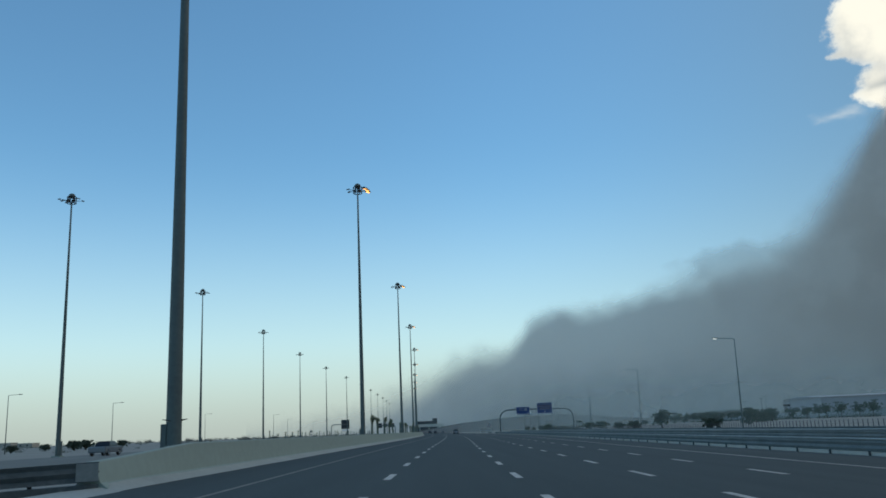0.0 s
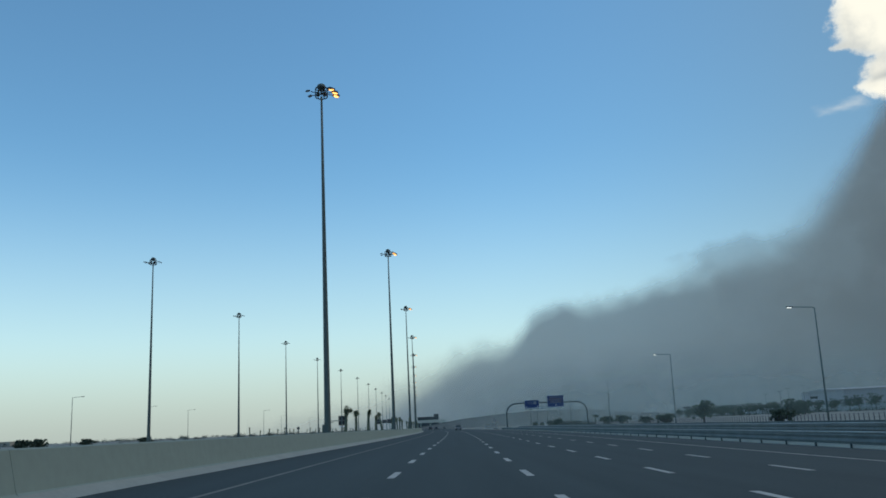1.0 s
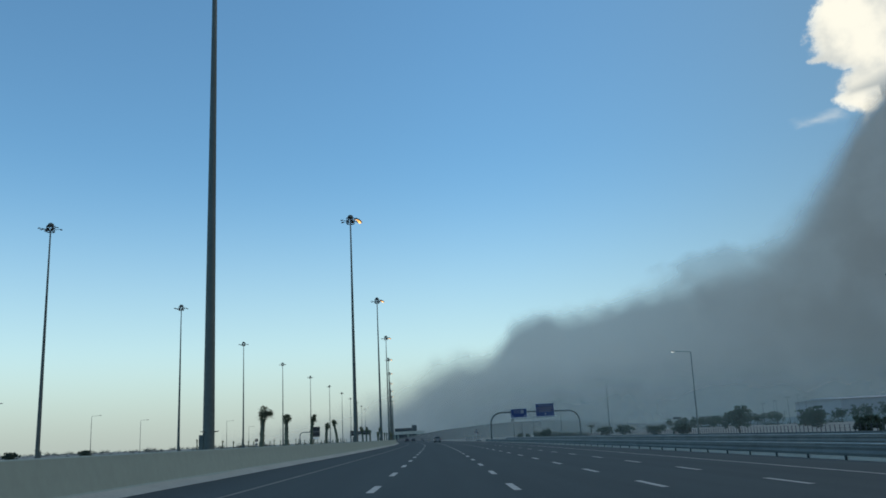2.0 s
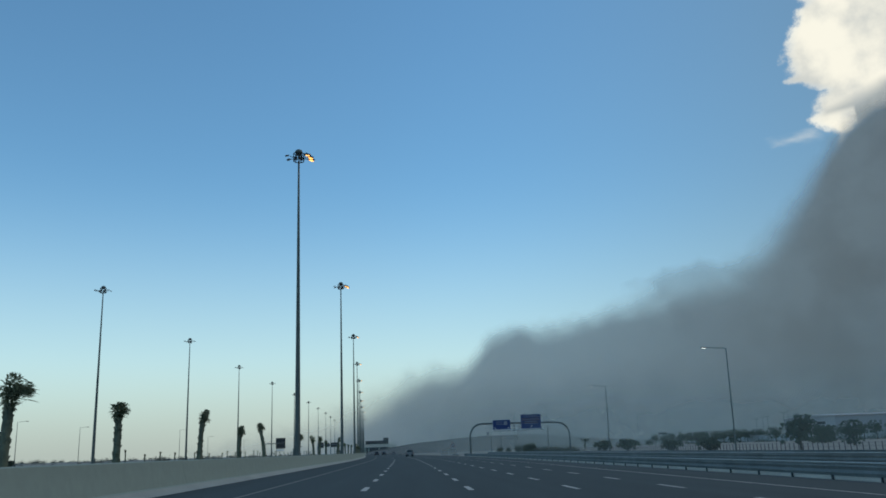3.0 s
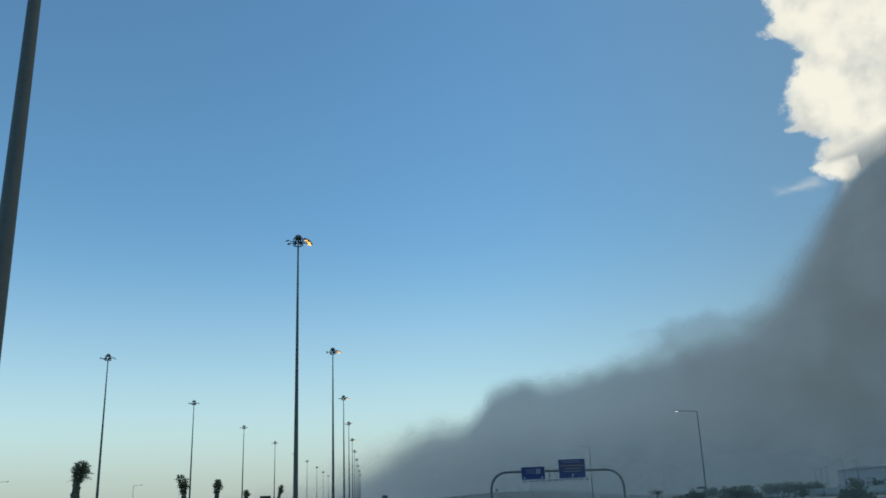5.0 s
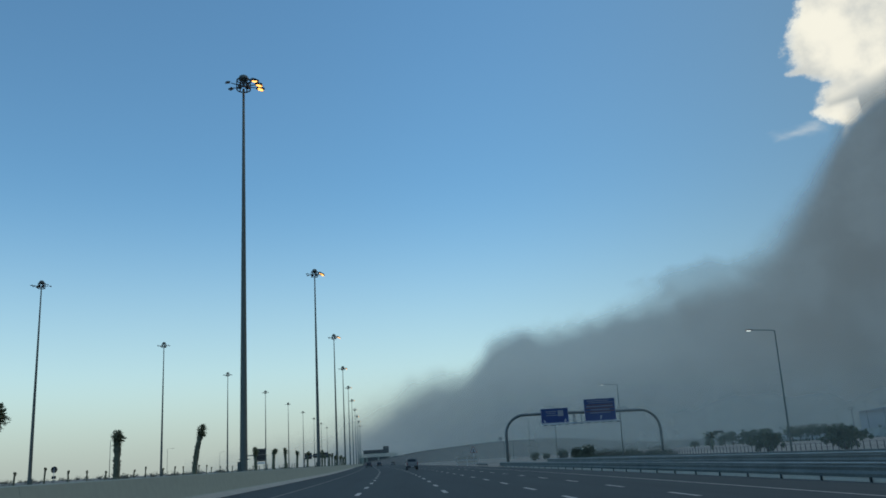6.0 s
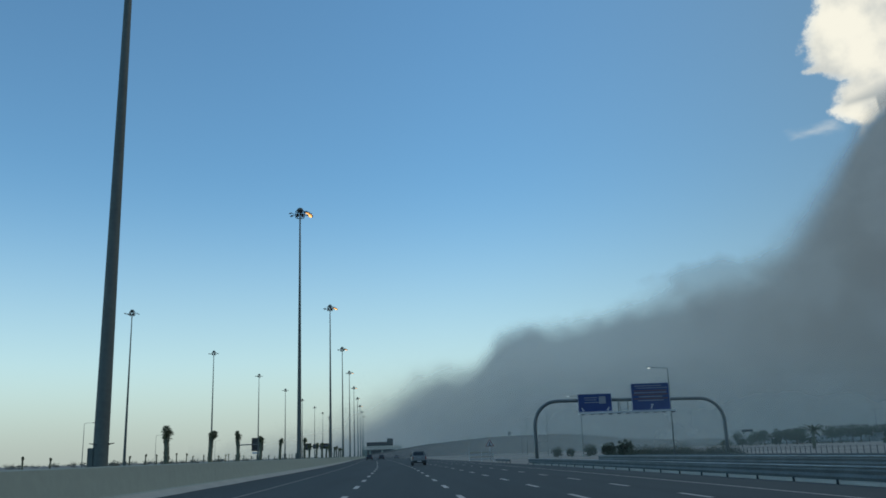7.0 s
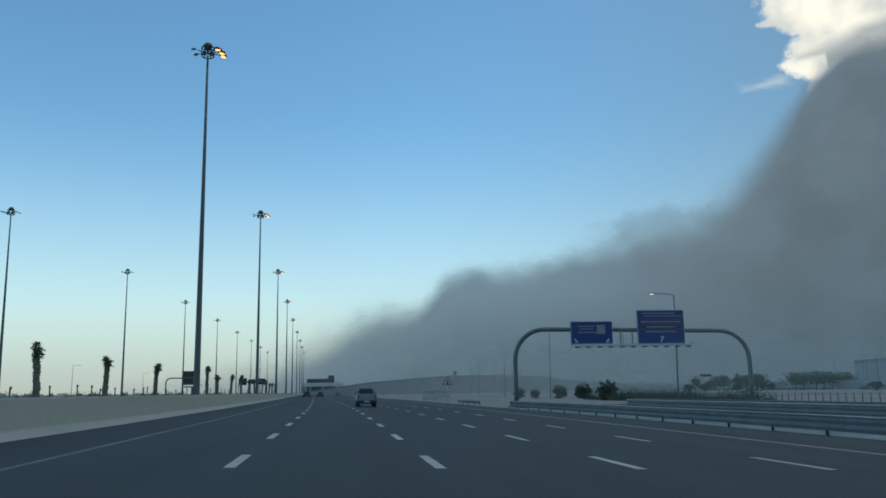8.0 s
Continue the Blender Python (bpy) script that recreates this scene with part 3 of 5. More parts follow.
for x, y in [(44.9, 61), (45.0, 193.5), (44.8, 259.8), (43.9, 327.8), (43.3, 394), (46.0, 460), (49.0, 527), (56, 594), (36.5, 660), (39.3, 726)]:
    copy_thing(s0, pose(x - 0.25, y, -0.7, 0, 1.0, 0))


sl = street_lamp((-98.6, 187.2, 0.1), 13.3, 2.4, "street lamps beyond the opposite carriageway", "slim grey street lamp on the desert side", 180, False)
for x, y in [(-98.8, 247), (-108.5, 330), (-111, 384), (-92, 444), (-109, 572), (-112, 700)]:
    copy_thing(sl, pose(x, y, 0.3, 0, 0, 180))


# ---- sign gantry ----
def gantry():
    g = thing("sign_gantry", (0, 316, 0), "grey tubular steel gantry carrying two blue road signs", "sign gantry")
    r = 3.4
    pts = [(20.0, 0, -0.7), (20.0, 0, 2), (20.0, 0, 7.95 - r)]
    pts += [(20.0 + r - r * math.cos(a), 0, 7.95 - r + r * math.sin(a)) for a in [math.pi / 2 * k / 8 for k in range(1, 9)]]
    pts += [(30, 0, 7.9), (38, 0, 7.75), (47.7 - r, 0, 7.65)]
    pts += [(47.7 - r + r * math.sin(a), 0, 7.65 - r + r * math.cos(a)) for a in [math.pi / 2 * k / 8 for k in range(1, 9)]]
    pts += [(47.7, 0, 2), (47.7, 0, -0.7)]
    part("frame", tube(pts, [0.25] * len(pts), 12), GANTRY, g)
    for x in (20.0, 47.7):
        part("footing", box(1.3, 1.3, 0.7, pose(x, 0, -0.5), 0.05), CONCRETE, g)
    for x0, x1, z0, z1, brown in ((26.35, 31.3, 6.2, 8.8, False), (34.2, 39.85, 6.15, 10.05, True)):
        w, h, cx, cz = x1 - x0, z1 - z0, (x0 + x1) / 2, (z0 + z1) / 2
        s = part("sign_panel", box(w, 0.12, h, pose(cx, -0.5, cz), 0.03), SIGNBLUE, g, "blue road sign panel")
        bm = bmesh.new()
        for sx, sz, ww, hh in ((0, h / 2 - 0.05, w, 0.05), (0, -h / 2 + 0.05, w, 0.05), (-w / 2 + 0.05, 0, 0.05, h), (w / 2 - 0.05, 0, 0.05, h)):
            box(ww, 0.02, hh, pose(cx + sx, -0.568, cz + sz), 0, bm)
        part("border", bm, SIGNWHITE, s)

        def bar(dx, dz, ww, hh, m=SIGNTEXT, d=0.0):
            part("text_bar", box(ww, 0.012, hh, pose(cx + dx, -0.566 - d, cz + dz)), m, s)
        if brown:
            bar(-w * 0.05, h * 0.40, w * 0.7, 0.12)
            bar(w * 0.05, h * 0.32, w * 0.8, 0.10)
            for zz, ww, m in ((0.22, 0.86, SIGNBROWN), (0.15, 0.84, SIGNTEXT), (0.08, 0.9, SIGNBROWN), (0.0, 0.62, SIGNTEXT), (-0.07, 0.9, SIGNBROWN), (-0.14, 0.66, SIGNTEXT)):
                bar(0, h * zz, w * ww, 0.13, m)
            bm = box(0.16, 0.012, 0.6, pose(cx + 0.05, -0.57, cz - h * 0.37, 0, 25, 0))
            box(0.4, 0.012, 0.13, pose(cx + 0.12, -0.57, cz - h * 0.29, 0, 0, 0), 0, bm)
            part("arrow", bm, SIGNWHITE, s)
        else:
            bar(-w * 0.12, h * 0.28, w * 0.40, 0.12)
            bar(-w * 0.12, h * 0.16, w * 0.34, 0.10)
            bar(-w * 0.10, h * 0.02, w * 0.42, 0.12)
            bar(w * 0.22, h * 0.14, w * 0.20, h * 0.40, SIGNTEXT)
            for sg in (-1, 1):
                bm = box(0.16, 0.012, 0.4, pose(cx + sg * w * 0.38, -0.57, cz - h * 0.33, 0, sg * 30, 0))
                box(0.34, 0.012, 0.12, pose(cx + sg * w * 0.36, -0.57, cz - h * 0.40), 0, bm)
                part("arrow", bm, SIGNWHITE, s)
        for dx in (-w * 0.3, w * 0.3):
            part("bracket", box(0.14, 0.4, h * 0.95, pose(cx + dx, -0.3, cz), 0.01), GANTRY, g)
    part("catwalk", box(13.9, 0.9, 0.1, pose(33.3, -1.0, 5.98), 0.02), SIGNWHITE, g, "pale steel maintenance catwalk")
    for k in range(8):
        if k in (3,):
            part("hanger", tube([(26.8 + k * 1.88, -0.2, 7.6 if k not in (3,) else 7.9), (26.8 + k * 1.88, -0.9, 6.0)], [0.05, 0.05], 6), GANTRY, g)
    part("fascia", box(13.9, 0.05, 0.2, pose(33.3, -1.48, 6.0), 0.01), SIGNWHITE, g, "pale edge of the catwalk")
    for k in range(11):
        part("sign_light", box(0.5, 0.3, 0.18, pose(26.8 + k * 1.3, -1.42, 5.82), 0.06), DARK, g)
    for x in (32.2, 33.6):
        part("post", box(0.12, 0.12, 1.9, pose(x, -0.45, 6.95), 0.01), GANTRY, g)
    return g


gantry()


# ---- striped boundary fence beyond the slip road ----
def rail_fence(o, y0, y1, base, label):
    g = thing("rail_fence", (0, 0, 0), label, "fence")
    ysr = steps(y0, y1, 12)
    part("infill", sweep([(o + 0.04, 0.03), (o + 0.06, 0.03), (o + 0.06, 0.58), (o + 0.04, 0.58)], ysr, line_x, lambda a, y: base), INFILL, g, "dusty dark infill sheet")
    for z in (0.10, 0.27, 0.44, 0.60):
        part("rail", sweep([(o - 0.03, z - 0.04), (o + 0.03, z - 0.04), (o + 0.03, z + 0.04), (o - 0.03, z + 0.04)], ysr, line_x, lambda a, y: base), RAILSTEEL, g)
    pm = mesh("post", box(0.06, 0.06, 0.82, pose(0.08, 0, 0.21), 0.01), POST)
    for y in steps(y0, y1, 3.2):
        p = new("post", pm)
        p.parent = g
        p.matrix_world = pose(line_x(y) + o + 0.09, y, base)
    return g


rail_fence(40.0, -30, 326, -0.65, "low grey horizontal-railed barrier with dark sheeting beside the slip road")


# ---- trees and scrub on the far side ----
def tree(at, height, width, seed, label, group, low=False):
    rnd = random.Random(seed)
    t = thing("tree", at, label, "tree", group)
    bm = tube([(0, 0, -0.2), (rnd.uniform(-.1, .1), 0, height * 0.3), (rnd.uniform(-.25, .25), 0, height * 0.6)], [0.2, 0.15, 0.08], 8)
    for k in range(6):
        a = k * math.pi / 3 + rnd.uniform(-0.3, 0.3)
        tip = Vector((math.cos(a) * width * 0.3, math.sin(a) * width * 0.3, height * rnd.uniform(0.62, 0.85)))
        tube([(0, 0, height * rnd.uniform(0.3, 0.42)), tip * 0.55 + Vector((0, 0, height * 0.24)), tip], [0.08, 0.05, 0.02], 5, bm)
    part("trunk", bm, BARK, t)
    bm = bmesh.new()
    for k in range(110):
        d = Vector((rnd.gauss(0, 0.5), rnd.gauss(0, 0.5), rnd.gauss(0, 0.55)))
        spread = 0.31 if not low else 0.42
        c = Vector((d.x * width * 0.52, d.y * width * 0.52, height * ((0.64 if not low else 0.5) + spread * max(-1, min(1.1, d.z)))))
        r = rnd.uniform(0.06, 0.13) * width
        for j in range(30):
            p = c + Vector((rnd.gauss(0, 1), rnd.gauss(0, 1), rnd.gauss(0, 0.8))).normalized() * r * rnd.uniform(0.4, 1.1)
            u = Vector((rnd.gauss(0, 1), rnd.gauss(0, 1), rnd.gauss(0, 1))).normalized()
            v = u.cross(Vector((rnd.gauss(0, 1), rnd.gauss(0, 1), rnd.gauss(0, 1)))).normalized()
            s = rnd.uniform(0.10, 0.2)
            bm.faces.new([bm.verts.new(p + s * u), bm.verts.new(p + s * 0.6 * v), bm.verts.new(p - s * u), bm.verts.new(p - s * 0.6 * v)])
    part("crown", bm, LEAF, t)
    return t


# ---- the far side of the slip road: a near hedge row, a far row before a white wall, a hall ----
TREES, FAR_TREES = "trees beside the slip road", "trees before the white wall"
tree((45.0, 175.8, -0.65), 4.2, 2.9, 3, "loose-crowned roadside tree standing above its neighbours", TREES)
bush = tree((43.0, 136.7, -0.65), 1.9, 2.3, 2, "low dense dark roadside bush", TREES)
for x, y, sc in ((46, 206, 1.1), (45.4, 222, 1.0), (46, 251, 1.3), (45.2, 267, 1.25)):
    copy_thing(bush, pose(x, y, -0.65, 0, 0, y * 37) @ Matrix.Diagonal((sc, sc, sc, 1)))
tree_a = tree((86, 239, -0.7), 4.6, 3.3, 5, "dense dark tree leafy down to the ground", FAR_TREES, low=True)
copy_thing(tree_a, pose(110, 298, -0.7, 0, 0, 70))
copy_thing(tree_a, pose(176, 427, -0.7, 0, 0, 160))
tree_b = tree((150, 412, -0.7), 5.6, 6.2, 6, "flat-topped dark tree on a bare trunk", FAR_TREES)
tree_c = tree((171, 385, -0.7), 6.4, 4.6, 7, "round-crowned tree on a tall bare trunk", FAR_TREES)
rt = random.Random(5)
for s0_, x, y, sc in ((tree_a, 119, 313, 0.95), (tree_a, 125, 322, 1.0), (tree_a, 115, 306, 0.85), (tree_b, 131, 338, 0.9), (tree_c, 170, 375, 1.0), (tree_c, 171.5, 364, 1.05), (tree_c, 172.5, 350, 0.95), (tree_c, 172, 338, 1.05),
                      (tree_c, 171, 398, 0.9), (tree_b, 146, 540, 0.95), (tree_b, 150.5, 542, 1.05), (tree_c, 155, 538, 1.0), (tree_b, 159, 540, 1.05), (tree_b, 163.5, 540, 1.1), (tree_b, 168, 550, 1.0), (tree_b, 173, 560, 1.1), (tree_c, 178, 568, 1.0),
                      (tree_c, 183, 579, 1.05), (tree_c, 187, 590, 0.9), (tree_b, 165, 514, 1.1), (tree_c, 170, 517, 1.0), (tree_b, 176, 519, 1.15), (tree_c, 181, 522, 1.05), (tree_c, 186, 525, 1.0),
                      (tree_b, 191, 528, 1.1), (tree_c, 197, 531, 1.0), (tree_c, 196, 480, 1.0), (tree_b, 190, 455, 1.0), (tree_b, 186, 430, 0.9), (tree_c, 146.5, 560, 0.95), (tree_a, 152, 560, 0.85)):
    copy_thing(s0_, pose(x, y, -0.7, 0, 0, rt.uniform(0, 360)) @ Matrix.Diagonal((sc, sc, sc, 1)))
for x, y, sc in ((168, 545, 1.4), (140, 430, 1.2), (180, 560, 1.3), (150, 530, 1.3), (128, 510, 1.4), (118, 500, 1.3)):
    copy_thing(bush, pose(x, y, -0.7, 0, 0, y * 53) @ Matrix.Diagonal((sc, sc, sc, 1)))


def spiky_palm(at, label):
    """A young palm whose stiff fronds the wind throws about."""
    rnd = random.Random(3)
    t = thing("young_palm", at, label, "palm tree")
    part("trunk", tube([(0, 0, -0.1), (0.05, 0, 0.9), (0.12, 0, 1.7)], [0.2, 0.17, 0.14], 8), TRUNK, t)
    bm = bmesh.new()
    for k in range(22):
        a = k * 2.4
        up = rnd.uniform(-0.15, 1.3)
        d = Vector((math.cos(a) + 0.25, math.sin(a), up)).normalized()
        ln = rnd.uniform(1.1, 1.9)
        side = d.cross(Vector((0, 0, 1))).normalized() * 0.17
        c = Vector((0.12, 0, 1.65))
        rows_ = []
        for q in range(5):
            f = q / 4
            p = c + d * ln * f + Vector((0, 0, -0.45 * f * f))
            w = side * (0.35 + 1.3 * f * (1 - f) * 2) * (1 - 0.9 * f * f)
            rows_.append([bm.verts.new(p - w + Vector((0, 0, 0.06))), bm.verts.new(p), bm.verts.new(p + w + Vector((0, 0, 0.06)))])
        for u, v in zip(rows_, rows_[1:]):
            for q in range(2):
                bm.faces.new((u[q], u[q + 1], v[q + 1], v[q]))
    part("crown", bm, LEAF, t)


spiky_palm((44.7, 284, 0.35), "young wind-blown palm with stiff spiky fronds in the hedge")


def post_fence(x, y0, y1, label):
    g = thing("wire_fence", (0, 0, 0), label, "fence")
    n = int((y1 - y0) / 1.0)
    pm = mesh("post", tube([(0, 0, -0.2), (0, 0, 1.28)], [0.045, 0.04], 6), POST)
    for k in range(n + 1):
        y = y0 + (y1 - y0) * k / n
        p = new("post", pm)
        p.parent = g
        p.matrix_world = pose(line_x(y) + x, y, -0.65)
    ysr = steps(y0, y1, 12)
    for z in (-0.1, 0.25, 0.58):
        part("wire", tube([(line_x(y) + x, y, z) for y in ysr], [0.008] * len(ysr), 4), POST, g)
    return g


post_fence(41.2, 60, 322, "slim dark steel post and wire fence before the hedge")


def compound_wall(x0, y0, x1, y1, h):
    g = thing("compound_wall", (0, 0, 0), "white rendered compound wall with shallow piers, greyed for haze", "wall")
    ln = math.hypot(x1 - x0, y1 - y0)
    a = math.degrees(math.atan2(y1 - y0, x1 - x0))
    m = pose((x0 + x1) / 2, (y0 + y1) / 2, -0.7, 0, 0, a)
    part("wall_panel", box(ln, 0.25, h, m @ pose(0, 0, h / 2), 0.02), HAZEDWALL, g)
    part("coping", box(ln, 0.4, 0.12, m @ pose(0, 0, h + 0.06), 0.02), BEIGE, g)
    pm = mesh("pier", box(0.5, 0.45, h + 0.25, pose(0, 0, (h + 0.25) / 2), 0.03), HAZEDWALL)
    n = int(ln / 8)
    for k in range(n + 1):
        p = new("pier", pm)
        p.parent = g
        p.matrix_world = m @ pose(-ln / 2 + ln * k / n, 0, 0)
    return g


compound_wall(180, 300, 193, 640, 3.3)


def hall():
    """A wide low industrial hall clad in pale metal, with a shallow roof."""
    g = thing("industrial_hall", (296, 560, -0.7), "pale blue-grey metal-clad industrial hall", "building")
    part("wall", box(116, 60, 12.4, pose(0, 0, 6.2), 0.05), HALLWALL, g)
    bm = bmesh.new()
    v = [bm.verts.new(p) for p in ((-59, -31, 12.35), (-59, 31, 12.35), (-59, 0, 13.8), (59, -31, 12.35), (59, 31, 12.35), (59, 0, 13.8))]
    for f in ((0, 1, 2), (5, 4, 3), (0, 2, 5, 3), (2, 1, 4, 5), (1, 0, 3, 4)):
        bm.faces.new([v[k] for k in f])
    bmesh.ops.recalc_face_normals(bm, faces=bm.faces[:])
    part("roof", bm, HALLWALL, g)
    for k in range(4):
        part("loading_door", box(4.2, 0.1, 4.6, pose(-44 + k * 26, -30.04, 2.3), 0.02), BEIGE, g)
    return g


hall()


# floodlight poles and flags before the hall
def yard_light(x, y, h):
    t = thing("yard_light", (x, y, -0.7), "thin dark yard light with a flat twin head", "yard light", "yard lights by the hall")
    part("pole", tube([(0, 0, -0.1), (0, 0, h)], [0.09, 0.05], 8), POST, t)
    part("crossbar", tube([(-0.9, 0, h), (0.9, 0, h)], [0.05, 0.05], 6), POST, t)
    for sx in (-0.8, 0.8):
        part("lamp_head", box(0.7, 0.4, 0.16, pose(sx, 0, h + 0.05, 10, 0, 0), 0.03), DARK, t)


for x, y, h in ((173, 452, 12.5), (215, 569, 13.8), (232, 572, 16.8), (196, 520, 12.8), (222, 540, 14.5), (168, 470, 10.5)):
    yard_light(x, y, h)


def board(x, y, w, z):
    g = thing("sign_board", (x, y, -0.7), "dark flat sign board on two thin legs", "sign board", "sign boards by the wall")
    part("panel", box(w, 0.15, 1.0, pose(0, 0, z), 0.03), SIGNBACK, g)
    for sx in (-0.35, 0.35):
        part("leg", tube([(sx * w, 0.1, -0.1), (sx * w, 0.1, z)], [0.06, 0.06], 6), POST, g)


board(161.4, 396.6, 3.2, 6.6)
board(152, 562, 5.0, 6.5)


# ---- low scrub, left and right ----
def scrub_patch(name, pts, size, seed, label, leaf=0.12, count=110, material=None):
    rnd = random.Random(seed)
    bm = bmesh.new()
    for x, y, z in pts:
        s = size * rnd.uniform(0.5, 1.4)
        for j in range(count):
            p = Vector((x + rnd.gauss(0, 0.5) * s, y + rnd.gauss(0, 0.5) * s, z + min(1.1, abs(rnd.gauss(0, 0.42))) * s))
            u = Vector((rnd.gauss(0, 1), rnd.gauss(0, 1), rnd.gauss(0, 1))).normalized() * leaf * s
            v = u.cross(Vector((rnd.gauss(0, 1), rnd.gauss(0, 1), rnd.gauss(0, 1)))).normalized() * leaf * 0.67 * s
            bm.faces.new([bm.verts.new(p + u), bm.verts.new(p + v), bm.verts.new(p - u), bm.verts.new(p - v)])
    return tagged(new(name, mesh(name, bm, material or BUSH)), label, "scrub", kind="stuff")


rs = random.Random(11)


def left_z(x):
    return 0.05 + 0.014 * min(260, max(0, -x - 80))


scrub_patch("scrub", [(x, rs.uniform(120, 900), left_z(x)) for x in [rs.uniform(-420, -75) for k in range(230)]], 1.3, 1, "scattered low desert scrub bushes on sand", 0.09, 170)
scrub_patch("scrub", [(rs.uniform(44, 50) - max(0, y - 320) * 0.05, y, -0.65) for y in [rs.uniform(312, 366) for k in range(95)]], 1.35, 2, "low dusty hedge of scrub behind the fence", 0.055, 420, HEDGE)
scrub_patch("scrub", [(172 + (y - 300) * 0.035 + rs.uniform(-3, 3), y, -0.75) for y in [rs.uniform(320, 630) for k in range(110)]], 1.5, 6, "patchy low scrub at the foot of the white wall", 0.07, 160, HEDGE)
shrub = tree((42.9, 355, -0.75), 3.1, 2.9, 9, "low dark shrub on the pale sand gore", "shrubs on the gore", low=True)
for x, y, sc in ((44.4, 374, 0.9), (45.6, 379, 0.72), (43.2, 387, 0.85), (41.2, 400, 0.62), (38.6, 404, 0.75)):
    copy_thing(shrub, pose(x, y, -0.75, 0, 0, y * 41) @ Matrix.Diagonal((sc, sc, sc, 1)))

scrub_patch("scrub", [(x, rs.uniform(560, 1500), left_z(x)) for x in [rs.uniform(-900, -90) for k in range(260)]], 2.6, 4, "hazy belt of distant trees and scrub on the desert horizon")


def desert_house(x, y, w, h):
    g = thing("house", (x, y, left_z(x)), "low pale flat-roofed house on the desert horizon", "house", "houses on the horizon")
    part("wall", box(w, 9, h + 0.4, pose(0, 0, h / 2 - 0.2), 0.05), BEIGE, g)
    part("parapet", box(w + 0.4, 9.4, 0.5, pose(0, 0, h + 0.2), 0.05), CREAMWALL, g)
    for k in range(int(w / 4)):
        part("window", box(1.1, 0.1, 0.9, pose(-w / 2 + 2 + k * 4, -4.53, h * 0.58), 0.02), GREYWALL, g)


for x, y, w, h in ((-268, 470, 14, 2.6), (-252, 505, 9, 2.3), (-300, 560, 22, 2.8), (-330, 480, 16, 2.6)):
    desert_house(x, y, w, h)

# lone bushes on the sand beyond the opposite carriageway
for x, y, sc in ((-99.3, 223.4, 1.35), (-100.1, 232.6, 1.4), (-105.2, 271.5, 1.25), (-105.9, 204, 1.0), (-114.4, 239, 1.0), (-92, 285, 0.9), (-110, 330, 1.2)):
    tagged(copy_thing(bush, pose(x, y, left_z(x), 0, 0, y * 29) @ Matrix.Diagonal((sc, sc, sc, 1))), "lone dark bush on the desert sand", "bush", "bushes on the desert sand")

# palms in a second row past the far masts
for k in range(34):
    yy = 258 + k * 11 + rs.uniform(-3, 3)
    palm((-54.2 + rs.uniform(-0.6, 0.6), yy, 0.15), rs.uniform(2.7, 3.6), 90 + k % 5, rs.uniform(-0.1, 0.15), rs.uniform(-0.1, 0.15), rs.uniform(0.24, 0.36), 0.5, False, "short palm past the opposite carriageway", "palms past the opposite carriageway")


def round_sign(x, y):
    g = thing("traffic_sign", (x, y, 0.3), "grey back of a round traffic sign on a thin post", "traffic sign")
    part("post", tube([(0, 0, -0.2), (0, 0, 3.2)], [0.04, 0.04], 8), STEEL, g)
    part("disc", tube([(0, 0.03, 2.8), (0, 0.06, 2.8)], [0.45, 0.45], 24), SIGNBACK, g)
    part("plate", box(0.6, 0.03, 0.4, pose(0, 0.05, 1.75), 0.02), SIGNBACK, g)


round_sign(-47.0, 289.4)


# ---- cantilever sign over the opposite carriageway, seen from behind ----
def cantilever_sign(x, y, reach, w, h, zc):
    g = thing("cantilever_sign", (x, y, 0), "dark back of a road sign on a curved steel arm", "road sign")
    top = zc
    pts = [(0, 0, -0.2), (0, 0, top - 2.4)] + [(2.4 - 2.4 * math.cos(a), 0, top - 2.4 + 2.4 * math.sin(a)) for a in [math.pi / 2 * k / 6 for k in range(1, 7)]] + [(reach, 0, top)]
    part("arm", tube(pts, [0.32] * len(pts), 10), GANTRY, g)
    part("footing", box(1.2, 1.2, 0.5, pose(0, 0, 0), 0.05), CONCRETE, g)
    s = part("sign_panel", box(w, 0.15, h, pose(reach - w / 2 + 0.6, 0.45, zc), 0.03), SIGNBACK, g, "unpainted dark back of the panel")
    for k in range(4):
        part("stiffener", box(w * 0.98, 0.08, 0.12, pose(reach - w / 2 + 0.6, 0.34, zc - h * 0.4 + k * h * 0.27)), GANTRY, s)
    part("lower_panel", box(w * 0.8, 0.1, h * 0.14, pose(reach - w / 2 + 0.4, 0.45, zc - h * 0.64), 0.02), SIGNWHITE, g)


cantilever_sign(-91.2, 660, 13.6, 6.4, 7.0, 9.8)


def far_gantry(x0, x1, y, z):
    g = thing("sign_gantry", (0, y, 0), "distant dark sign gantry across the opposite carriageway", "sign gantry")
    pts = [(x0, 0, -0.2), (x0, 0, z - 1.5), (x0 + 0.5, 0, z - 0.4), (x0 + 1.6, 0, z), (x1 - 1.6, 0, z), (x1 - 0.5, 0, z - 0.4), (x1, 0, z - 1.5), (x1, 0, -0.2)]
    part("frame", tube(pts, [0.35] * len(pts), 8), GANTRY, g)
    for a, w, h in ((0.14, 4.2, 3.6), (0.45, 3.2, 2.4), (0.78, 5.0, 3.0)):
        part("sign_panel", box(w, 0.2, h, pose(x0 + (x1 - x0) * a, 0.5, z), 0.03), SIGNBACK, g)


far_gantry(-56, -41.5, 668, 7.6)


